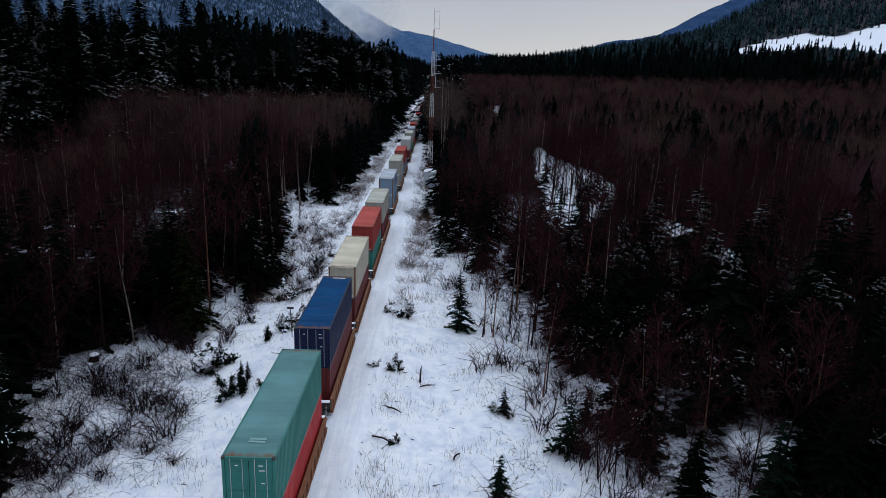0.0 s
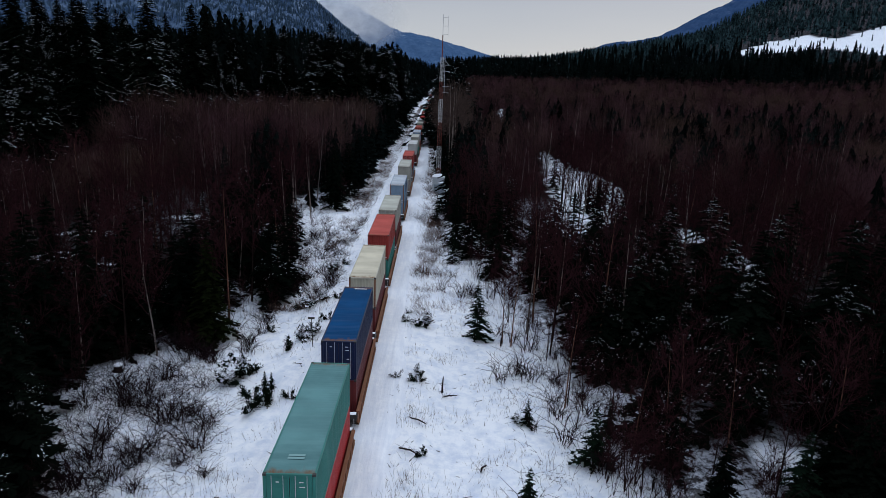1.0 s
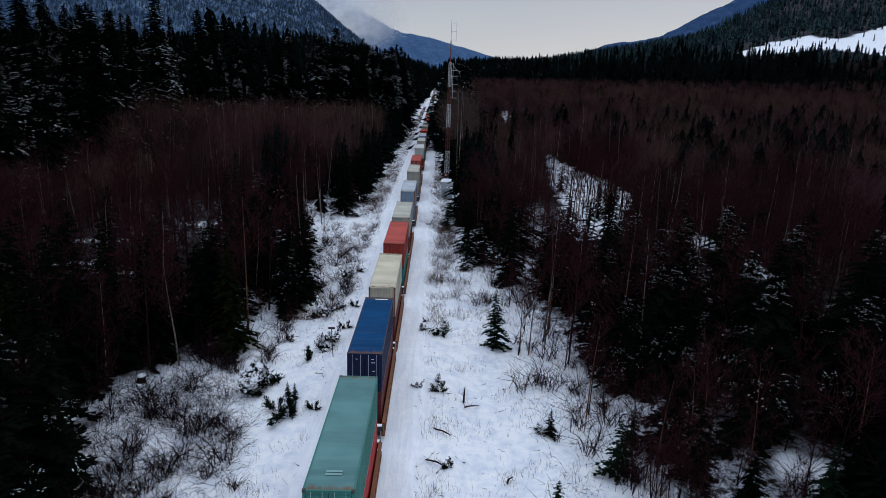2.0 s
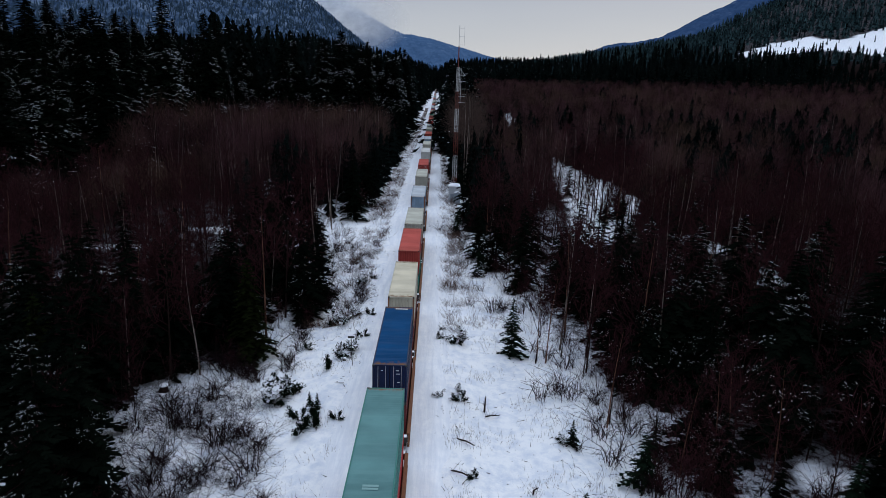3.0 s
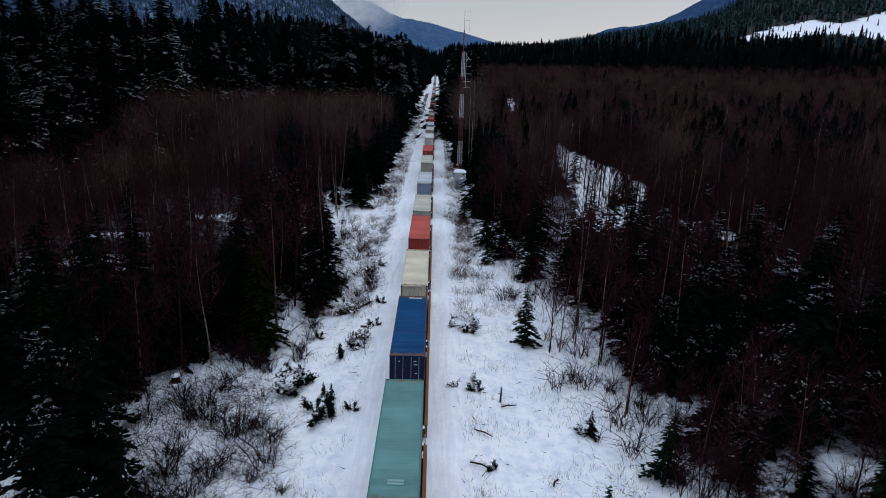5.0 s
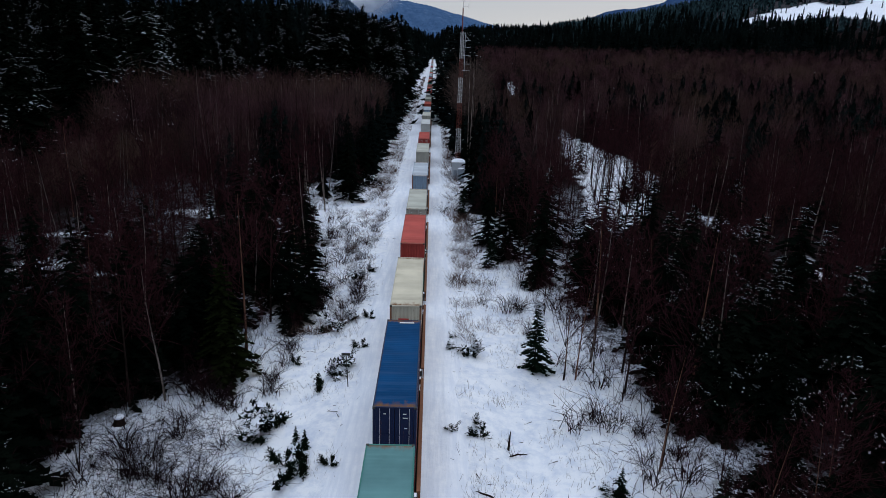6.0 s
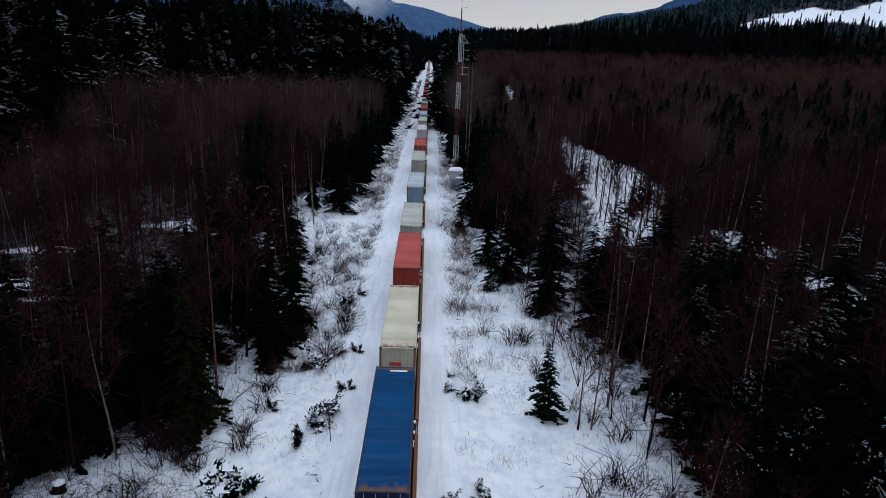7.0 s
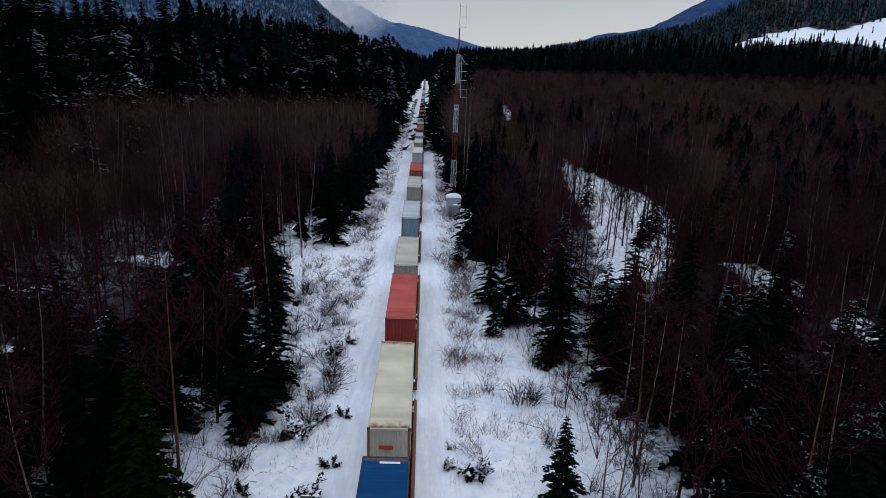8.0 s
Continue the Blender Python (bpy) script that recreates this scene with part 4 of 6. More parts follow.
def conifer_arrays(seed, h, r, whorls, stations, bare=0.04, snow=0.0, droop=0.35, wide=0.42, fleck=1.0, taper=0.75, curd=1.0):
    """Needle sprays on drooping boughs round a tapered trunk. Returns crown, trunk and snow soups."""
    g = np.random.default_rng(seed)
    crown, trunk, white = Soup(), Soup(), Soup()
    lean = g.normal(0, 0.012, 2) * h
    path = [(lean[0] * u, lean[1] * u, h * u) for u in np.linspace(0, 1, 6)]
    trunk.tube(path, [0.017 * h * (1 - 0.93 * u) for u in np.linspace(0, 1, 6)], 6)
    nb = int(whorls)
    u = bare + (1 - bare) * (np.arange(nb) + g.uniform(-0.4, 0.4, nb)).clip(0) / nb
    az = np.arange(nb) * 2.399 + g.normal(0, 0.4, nb)
    ln = r * ((1 - u) ** taper) * g.uniform(0.62, 1.18, nb) * (1 + 0.2 * np.sin(az * 2 + seed)) + 0.018 * h
    B, T, Wd, Lf = [], [], [], []
    for k in range(nb):
        out = np.array([math.cos(az[k]), math.sin(az[k]), 0])
        side = np.array([-out[1], out[0], 0])
        root = np.array([lean[0] * u[k], lean[1] * u[k], h * u[k]])
        rise = 0.25 if u[k] > 0.8 else 0.05
        for s in np.linspace(0.12, 0.96, stations):
            p = root + out * ln[k] * s + np.array([0, 0, ln[k] * (rise * s - droop * s * s)])
            for sg in (-1, 1):
                ls = ln[k] * (0.40 - 0.22 * s) * g.uniform(0.6, 1.25) * min(1.0, (5.0 / stations) ** 0.6) + 0.011 * h
                d = out * 0.75 + side * sg * 0.75 + np.array([0, 0, -0.25 + g.normal(0, 0.15)])
                B.append(p)
                T.append(p + d * ls)
                Wd.append(ls * wide)
                Lf.append(ls * 0.10)
        p = root + out * ln[k] * 0.85 + np.array([0, 0, ln[k] * (rise * 0.85 - droop * 0.72)])
        B.append(p)
        T.append(root + out * ln[k] * 1.1 + np.array([0, 0, ln[k] * (rise - droop * 1.2)]))
        Wd.append(ln[k] * 0.09)
        Lf.append(ln[k] * 0.04)
    # the leader
    for a in range(4):
        B.append(np.array([lean[0], lean[1], h * (0.93 + 0.015 * a)]))
        T.append(np.array([lean[0] + 0.02 * h * math.cos(a * 1.6), lean[1] + 0.02 * h * math.sin(a * 1.6), h * (0.985 + 0.012 * a)]))
        Wd.append(0.006 * h)
        Lf.append(0.002 * h)
    B, T, Wd, Lf = np.array(B), np.array(T), np.array(Wd), np.array(Lf)
    crown.leaves(B, T, Wd, Lf)
    if snow > 0:
        # snow lies bough by bough: whole fans of sprays keep their white upper side, most keep none
        bough = np.minimum(np.arange(len(B)) // (2 * stations + 1), nb - 1)
        patch = np.sin(B[:, 0] * 1.1 + seed) + np.sin(B[:, 1] * 1.2 + 2 * seed) + np.sin(B[:, 2] * 0.9 + seed)
        laden = g.random(nb) < min(0.85, 1.5 * snow)
        pick = laden[bough] & (patch > (0.55 if fleck < 1.2 else -0.1)) & (g.random(len(B)) < 0.7) & (np.arange(len(B)) < nb * (2 * stations + 1))
        up = np.array([0, 0, 0.06])
        n = int(pick.sum())
        a = B[pick] + (T[pick] - B[pick]) * g.uniform(0.1, 0.35, (n, 1))
        d = (T[pick] - B[pick]) * [1, 1, 0.7]
        d *= np.minimum(1, 0.8 / (np.linalg.norm(d, axis=1, keepdims=True) + 1e-9)) if fleck > 1.2 else 1.0
        if fleck > 1.2:
            white.leaves(a + up, a + d * g.uniform(0.3, 0.65, (n, 1)) + up, np.minimum(Wd[pick], 0.35) * g.uniform(0.08, 0.22, n) * fleck, Lf[pick] * 0.3)
        else:
            # near by, each laden spray carries several small curds of snow
            across = np.cross(d, [0, 0, 1.0])
            for k in range(4):
                b = a + d * g.uniform(0.0, 0.75, (n, 1)) + across * g.uniform(-0.25, 0.25, (n, 1))
                e = b + (d * g.uniform(0.12, 0.30, (n, 1)) + across * g.uniform(-0.12, 0.12, (n, 1))) * curd
                keep = g.random(n) < 0.7
                white.leaves((b + up)[keep], (e + up)[keep], (Wd[pick] * g.uniform(0.05, 0.13, n) * curd)[keep], (Lf[pick] * 0.2)[keep])
    return crown, trunk, white


def conifer(name, seed, h, r, whorls, stations, needles, snow, label, curd=1.0):
    crown, trunk, white = conifer_arrays(seed, h, r, whorls, stations, snow=snow, curd=curd)
    root = new(name)
    v, t, _ = trunk.arrays()
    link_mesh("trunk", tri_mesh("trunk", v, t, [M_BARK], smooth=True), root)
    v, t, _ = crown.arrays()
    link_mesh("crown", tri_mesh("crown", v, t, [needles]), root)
    if white.count:
        v, t, _ = white.arrays()
        tagged(link_mesh("snow_cover", tri_mesh("snow_cover", v, t, [M_SNOW]), root, "flecks of snow on the boughs"), kind="stuff")
    return tagged(root, label, "conifer tree")


def bare_tree_arrays(seed, h, limbs, twigs, spread=0.16, sub=3, sides=5, radius=0.0085, stems=1, twig_r=0.011, boughs=True):
    """A leafless alder: a slim trunk, upswept limbs and a haze of fine twigs. Material 0 bark, 1 twigs."""
    g = np.random.default_rng(seed)
    wood, fine = Soup(), Soup()
    for stem in range(stems):
        hh = h * (1 if stem == 0 else g.uniform(0.6, 0.95))
        lean = g.normal(0, 0.035 if stems == 1 else 0.13, 2) * hh
        sway, phase = g.normal(0, 0.006, 2) * hh, g.uniform(0, 6.28, 2)
        us = np.linspace(0, 1, 7)
        path = np.array([(lean[0] * u + sway[0] * (math.sin(4.2 * u + phase[0]) - math.sin(phase[0])), lean[1] * u + sway[1] * (math.sin(4.2 * u + phase[1]) - math.sin(phase[1])), hh * u) for u in us])
        wood.tube(path, radius * hh * (1.05 - us), sides)
        at = lambda u: np.array([np.interp(u, us, path[:, k]) for k in range(3)])  # noqa: E731
        for k in range(limbs):
            u = 0.32 + 0.66 * (k + g.random()) / limbs
            a = g.uniform(0, 6.28)
            ln = hh * spread * (1.25 - u) * g.uniform(0.7, 1.4) + 0.04 * hh
            up = g.uniform(0.7, 1.6)
            d = np.array([math.cos(a), math.sin(a), up])
            d /= np.linalg.norm(d)
            p0 = at(u)
            p1 = p0 + d * ln * 0.5 + np.array([0, 0, 0.02 * ln])
            p2 = p0 + d * ln + np.array([0, 0, 0.16 * ln])
            r0 = radius * hh * (1.05 - u) * 0.45
            if boughs:
                fine.tube([p0, p1, p2], [r0, r0 * 0.65, r0 * 0.2], 3)
            n = twigs
            s = g.uniform(0.2, 1.0, n)
            base = p0 + (p2 - p0) * s[:, None]
            dirs = d * g.uniform(0.3, 0.9, (n, 1)) + g.normal(0, 0.55, (n, 3)) + np.array([0, 0, 0.35])
            dirs /= np.linalg.norm(dirs, axis=1, keepdims=True)
            tl = ln * g.uniform(0.3, 0.75, (n, 1))
            tip = base + dirs * tl
            fine.spikes(base, tip, twig_r)
            for _ in range(sub):
                q = base + (tip - base) * g.uniform(0.25, 0.9, (n, 1))
                d2 = dirs + g.normal(0, 0.6, (n, 3)) + np.array([0, 0, 0.2])
                d2 /= np.linalg.norm(d2, axis=1, keepdims=True)
                fine.blades(q, q + d2 * tl * g.uniform(0.4, 0.9, (n, 1)), np.full(n, twig_r * 0.8))
    return wood, fine


def bare_tree(name, seed, h, limbs, twigs, bark, label, **kw):
    wood, fine = bare_tree_arrays(seed, h, limbs, twigs, **kw)
    root = new(name)
    v, t, _ = wood.arrays()
    link_mesh("trunk", tri_mesh("trunk", v, t, [bark], smooth=True), root)
    v, t, _ = fine.arrays()
    link_mesh("crown", tri_mesh("crown", v, t, [M_TWIG]), root, "haze of reddish-brown twigs")
    return tagged(root, label, "bare tree")


def shrub(seed, h, stems, spread, label, name="bare_shrub", material=None, arch=0.5, foot=0.14, side=5, thick=0.023):
    """Leafless stems that arch outwards from a stool and fork into twigs."""
    g = np.random.default_rng(seed)
    s = Soup()
    for k in range(stems):
        a, out, hh = g.uniform(0, 6.28), g.uniform(0.15, 1) * spread, h * g.uniform(0.4, 1.05)
        f = np.array([g.normal(0, foot * spread), g.normal(0, foot * spread), -0.1])
        way = np.array([math.cos(a), math.sin(a), 0])
        e = f + way * out + np.array([0, 0, hh]) + np.array([-way[1], way[0], 0]) * g.normal(0, 0.22 * out)
        m = f + way * out * (0.5 - 0.28 * arch) + np.array([0, 0, hh * (0.5 + 0.16 * arch)]) + g.normal(0, 0.05, 3)
        s.tube([f, m, e], [thick, thick * 0.75, thick * 0.3], 3)
        if side:
            u = g.uniform(0.15, 0.95, (side, 1))
            q = np.where(u < 0.5, f + (m - f) * u * 2, m + (e - m) * (u - 0.5) * 2)
            d = way * 0.5 + g.normal(0, 0.75, (side, 3)) + np.array([0, 0, 0.55])
            d /= np.linalg.norm(d, axis=1, keepdims=True)
            s.spikes(q, q + d * hh * g.uniform(0.18, 0.45, (side, 1)), thick * 0.55)
    v, t, _ = s.arrays()
    root = link_mesh(name, tri_mesh(name, v, t, [material or M_SHRUB]))
    return tagged(root, label, "shrub")


def low_evergreen(seed, size, snow):
    """A knee-high evergreen bush: dark leafy sprays from several short stems."""
    g = np.random.default_rng(seed)
    leaf, stem, white = Soup(), Soup(), Soup()
    for k in range(9):
        a, out = g.uniform(0, 6.28), size * g.uniform(0.1, 1.05)
        top = np.array([math.cos(a) * out, math.sin(a) * out * 0.75, size * g.uniform(0.2, 0.62) + (0.4 * size if k < 2 else 0)])
        stem.tube([(0, 0, -0.1), top * 0.5, top], [0.02, 0.014, 0.006], 4)
        n = 54
        c = top * g.uniform(0.3, 1.05, (n, 1)) ** 0.7 + g.normal(0, 0.075 * size, (n, 3))
        d = g.normal(0, 0.8, (n, 3)) * np.array([1, 1, 0.6]) + top / size * 0.7
        d /= np.linalg.norm(d, axis=1, keepdims=True)
        ln = size * g.uniform(0.12, 0.27, (n, 1))
        c[:, 2] = np.maximum(c[:, 2], 0.03)
        leaf.leaves(c, c + d * ln, ln * 0.22, ln * 0.1)
        if snow:
            pick = (g.random(n) < 0.24) & (c[:, 2] > 0.3 * size)
            white.leaves(c[pick] + [0, 0, 0.04], c[pick] + d[pick] * ln[pick] * 1.2 + [0, 0, 0.05], ln[pick] * 0.6, ln[pick] * 0.1)
    root = new("evergreen_bush")
    v, t, _ = stem.arrays()
    link_mesh("branchwork", tri_mesh("branchwork", v, t, [M_BARK]), root)
    v, t, _ = leaf.arrays()
    link_mesh("leaves", tri_mesh("leaves", v, t, [M_NEEDLE_GREEN]), root)
    if white.count:
        v, t, _ = white.arrays()
        tagged(link_mesh("snow_cover", tri_mesh("snow_cover", v, t, [M_SNOW]), root), kind="stuff")
    return tagged(root, "low dark evergreen bush poking out of snow", "bush")


def plant(ob, x, y, scale=1.0, turn=None, first=False, sink=0.0):
    """Sets a plant on the ground: the template itself, or a copy of it."""
    m = Matrix.LocRotScale((x, y, ground_at(x, y) - sink), Euler((0, 0, rnd.uniform(0, 6.28) if turn is None else turn)), None)
    made = ob if first else copy_thing(ob, m)
    made.matrix_basis = m @ Matrix.Diagonal((scale, scale, scale, 1))
    return made


class Kind:
    """A few templates of one plant, set out one after another."""

    def __init__(self, templates, height, group):
        self.t, self.h, self.group, self.used, self.count = templates, height, group, set(), 0
        for o in templates:
            tagged(o, group=group)

    def put(self, x, y, height=None, which=None, sink=0.0):
        k = rnd.randrange(len(self.t)) if which is None else which
        if k not in self.used and len(self.used) < len(self.t):
            first = True
        else:
            first = False
        scale = (height or self.h * rnd.uniform(0.8, 1.15)) / self.h
        self.used.add(k)
        self.count += 1
        return plant(self.t[k], x, y, scale, None, first, sink)

    def close(self):
        """Removes templates that were never planted."""
        for k, o in enumerate(self.t):
            if k not in self.used:
                for c in (*o.children_recursive, o):
                    bpy.data.objects.remove(c)


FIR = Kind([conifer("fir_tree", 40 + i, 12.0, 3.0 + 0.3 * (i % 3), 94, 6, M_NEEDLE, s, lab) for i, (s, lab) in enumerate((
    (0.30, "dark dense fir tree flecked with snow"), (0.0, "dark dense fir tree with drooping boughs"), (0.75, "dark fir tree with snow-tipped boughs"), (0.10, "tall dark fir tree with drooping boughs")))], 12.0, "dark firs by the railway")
SLENDER = Kind([conifer("young_fir", 66, 6.0, 1.25, 92, 5, M_NEEDLE_GREEN, 0.06, "slender young fir standing alone on the snow")], 6.0, "young firs on the snow")
YOUNG = Kind([conifer("young_fir", 60 + i, 4.0, 0.98 + 0.15 * i, 62, 5, M_NEEDLE_GREEN, 0.10, "small young fir tree standing in snow") for i in range(2)], 4.0, "young firs on the snow")
ALDER = Kind([bare_tree("bare_alder", 80 + i, 13.0, 18, 9, (M_BARK, M_ALDER, M_BROWN_BARK, M_BARK, M_ALDER)[i], lab, spread=0.25, sub=2, twig_r=0.031) for i, lab in enumerate((
    "slender leafless tree with dark bark", "pale-barked leafless birch tree", "leafless tree with slim reddish-brown trunk", "leafless tree with dark trunk and fine twigs", "pale grey leafless alder tree"))], 13.0, "bare trees beside the railway")
CLUMP = Kind([bare_tree("bare_tree_clump", 90 + i, 7.0, 8, 6, M_BARK, "clump of thin leafless stems on snow", spread=0.2, sub=2, stems=4, radius=0.006, twig_r=0.018) for i in range(3)], 7.0, "bare clumps at the wood's edge")
SHRUB = Kind([shrub(100 + i, 1.8, 17, 2.0, "leafless dark shrub in snow", arch=0.5 + 0.3 * (i % 2)) for i in range(4)], 1.8, "leafless shrubs on the snow")
REED = Kind([shrub(110 + i, 1.5, 26, 1.5, "dry brown brush standing in snow", "dry_brush", M_BRUSH, arch=0.1, foot=0.3, side=2, thick=0.014) for i in range(3)], 1.5, "dry brush along the track")
STOOL = Kind([shrub(130 + i, 2.3, 42, 2.7, "big leafless shrub with dark arching stems in snow", "arching_shrub", arch=0.55, foot=0.16, side=7, thick=0.026) for i in range(2)], 2.3, "big arching shrubs on the snow")
CEDAR = Kind([conifer("cedar_tree", 70, 12.0, 2.9, 120, 6, M_CEDAR, 0.0, "dense olive-green cedar beside the snowy clearing")], 12.0, "cedars by the railway")
BUSH = Kind([low_evergreen(120 + i, 1.2, i != 1) for i in range(3)], 1.2, "evergreen bushes on the snow")

# big shrubs in the clearing beside the train
for x, y, s in ((-12.4, 38.0, 2.5), (-9.6, 37.8, 1.7), (-16.0, 50.4, 2.6), (-12.6, 48.6, 1.8), (-10.6, 52.8, 1.7), (-10.4, 59.0, 1.9), (-13.3, 31.4, 1.9), (-11.2, 30.0, 1.5),
                (-15.2, 30.2, 1.8), (-15.6, 35.4, 1.6), (-13.6, 34.0, 1.4), (-9.8, 33.0, 1.1), (-16.4, 40.5, 1.7), (17.0, 46.0, 1.6), (19.6, 37.0, 1.9), (25.0, 37.0, 2.0), (21.5, 31.0, 1.8), (28.5, 32.0, 2.0)):
    STOOL.put(x, y, s)

# low evergreens and young firs in the cutting
for x, y, s in ((3.7, 57.9, 0.75), (5.9, 57.5, 1.5), (3.6, 45.2, 0.6), (5.3, 46.0, 0.7), (5.5, 44.6, 0.8), (-3.9, 64.5, 0.8), (-7.3, 62.6, 1.6), (-5.6, 64.0, 1.0),
                (-5.0, 54.4, 1.3), (-5.8, 53.0, 1.3), (-6.6, 51.6, 1.0), (-9.5, 46.2, 2.0), (-10.0, 44.6, 1.4), (-7.2, 41.6, 1.1), (-6.0, 41.2, 1.3), (-6.8, 39.2, 1.1), (-4.2, 41.0, 0.7),
                (-6.0, 76.5, 1.4), (-5.2, 78.5, 0.9), (-9.3, 56.0, 0.8), (6.0, 34.2, 0.6), (13.0, 39.4, 0.8), (4.0, 60.5, 0.45), (-4.0, 58.0, 0.8)):
    BUSH.put(x, y, s, 1 if 5 < -x < 7.5 and y < 42 else 0 if s > 1.8 else None)
for x, y, s in ((13.7, 39.2, 2.2), (17.4, 34.0, 4.2), (28.6, 29.4, 5.2), (-7.0, 44.4, 1.2), (-6.2, 43.4, 1.5), (12.4, 29.4, 3.0), (9.2, 83.0, 5.0), (7.0, 108.0, 5.0), (19.5, 38.0, 3.0)):
    YOUNG.put(x, y, s)

# dark firs that stand out
for x, y, s, k in ((-17.6, 54.2, 10.0, 1), (-11.4, 65.0, 11.0, 1), (-10.6, 69.8, 9.5, 3), (-17.0, 57.0, 11.5, 3), (-18.6, 31.5, 10.5, 0), (-22.8, 37.5, 12.0, 0), (-18.4, 26.5, 9.5, 2), (-33.5, 40.0, 12.0, 2), (-23.0, 48.5, 12.0, 1),
                   (-28.5, 44.0, 13.5, 0), (-14.2, 69.0, 9.0, 3), (-17.5, 74.0, 11.0, 1), (-13.5, 84.0, 9.0, 1), (-16.0, 92.0, 12.0, 3), (-12.4, 118.0, 10.5, 1), (-11.4, 132.0, 11.5, 1), (-13.5, 126.0, 12.0, 3),
                   (9.8, 92.0, 8.5, 1), (14.6, 77.8, 11.0, 1), (12.0, 86.8, 9.8, 1), (18.8, 72.5, 9.5, 1), (9.5, 120.0, 12.0, 1), (12.0, 126.0, 13.0, 3), (11.5, 114.0, 11.0, 1), (10.8, 152.0, 12.5, 1), (9.0, 160.0, 12.0, 3),
                   (29.2, 39.5, 12.5, 2), (23.8, 48.5, 11.0, 2), (33.0, 54.0, 13.0, 2), (20.5, 67.0, 11.0, 0), (39.0, 45.0, 14.0, 0), (27.0, 66.0, 12.0, 2), (22.2, 33.2, 6.0, 0), (22.4, 58.0, 10.0, 2), (20.6, 52.0, 9.0, 2), (23.0, 53.5, 11.0, 0), (22.0, 60.0, 11.0, 1), (22.6, 70.5, 12.0, 0), (24.0, 64.0, 12.0, 2), (25.6, 49.5, 10.5, 2), (22.6, 81.0, 11.5, 1), (25.8, 45.4, 9.5, 0), (21.6, 36.5, 5.5, 0), (34.5, 32.0, 9.0, 0), (38.0, 35.0, 10.0, 1), (35.5, 38.5, 11.0, 2), (31.6, 28.6, 6.5, 1), (34.6, 28.4, 8.0, 0), (37.4, 31.0, 9.0, 1), (20.8, 47.2, 8.5, 2), (22.6, 38.0, 7.5, 2), (31.6, 31.4, 6.5, 1)):
    FIR.put(x, y, s, k)

for x, y, s, k in ((-24.2, 43.0, 12.5, 1), (-27.0, 47.5, 13.0, 3), (-31.0, 49.0, 13.0, 1), (-20.6, 34.5, 9.0, 3), (-34.0, 46.5, 12.0, 1), (-21.0, 51.5, 11.5, 1), (-25.5, 53.5, 12.0, 3), (-29.5, 55.0, 12.5, 1),
                   (27.5, 51.0, 11.5, 2), (31.0, 47.5, 12.0, 2), (34.5, 49.0, 12.5, 0), (37.5, 52.5, 13.0, 2), (30.0, 59.0, 12.5, 2), (35.0, 61.0, 13.0, 2), (41.0, 57.0, 13.5, 0), (26.0, 56.0, 11.0, 2), (43.0, 50.0, 13.0, 2)):
    FIR.put(x, y, s, k)
CEDAR.put(-14.4, 53.4, 10.0)
CEDAR.put(-26.0, 40.5, 10.5)

# bare trees that stand out
for x, y, s, k in ((-23.1, 56.8, 13.5, 1), (-22.8, 58.2, 12.5, 4), (-19.4, 114.0, 14.5, 1), (-18.0, 111.0, 13.0, 4), (-20.2, 109.0, 12.0, 1), (-16.5, 116.0, 13.5, 4), (-21.5, 106.0, 13.0, 1), (-17.2, 105.0, 11.5, 4), (-15.4, 110.0, 12.5, 1), (33.1, 83.7, 13.0, 1), (41.0, 95.0, 13.5, 4), (13.4, 55.2, 8.0, 2), (14.2, 54.6, 9.0, 2),
                   (17.0, 41.8, 8.5, 2), (17.3, 42.3, 7.5, 3), (21.8, 33.4, 8.5, 2), (23.2, 34.6, 9.0, 2), (20.4, 35.2, 7.5, 2), (26.5, 34.5, 8.0, 2), (34.0, 35.0, 9.0, 2), (31.5, 106.0, 14.0, 0), (38.0, 109.0, 15.0, 3), (28.0, 100.0, 12.0, 4),
                   (30.0, 113.0, 13.0, 3), (33.2, 119.0, 14.0, 0), (34.2, 127.0, 13.0, 3), (36.4, 112.0, 13.5, 0), (37.2, 132.0, 13.0, 0), (35.0, 104.0, 13.0, 3), (36.0, 120.0, 14.0, 3), (40.0, 118.0, 14.5, 0)):
    ALDER.put(x, y, s, k)

# the woods nearest the railway, tree by tree
placed = []


def far_enough(x, y, d):
    for a, b in placed:
        if (a - x) ** 2 + (b - y) ** 2 < d * d:
            return False
    placed.append((x, y))
    return True


tries = 0
while ALDER.count < 290 and tries < 20000:
    tries += 1
    y = rnd.uniform(16, 112)
    x = rnd.choice((-1, 1)) * rnd.uniform(9, 30 + 0.42 * y)
    if is_open(x, y) or abs(x) > 0.72 * (y + 24) or (22 < x < 46 and y > 96) or (-33 < x < -20.8 and y < 36) or (15 < x < 31 and y < 47 and rnd.random() < 0.85) or (-47 < x < -32 and 56 < y < 80 and rnd.random() < 0.3) or not far_enough(x, y, 2.2):
        continue
    ALDER.put(x, y, rnd.uniform(8.5, 14.5) * (0.72 if y < 45 else 1.0), rnd.choice((0, 3, 0, 3, 2, 0, 3, 1, 4)))
tries = 0
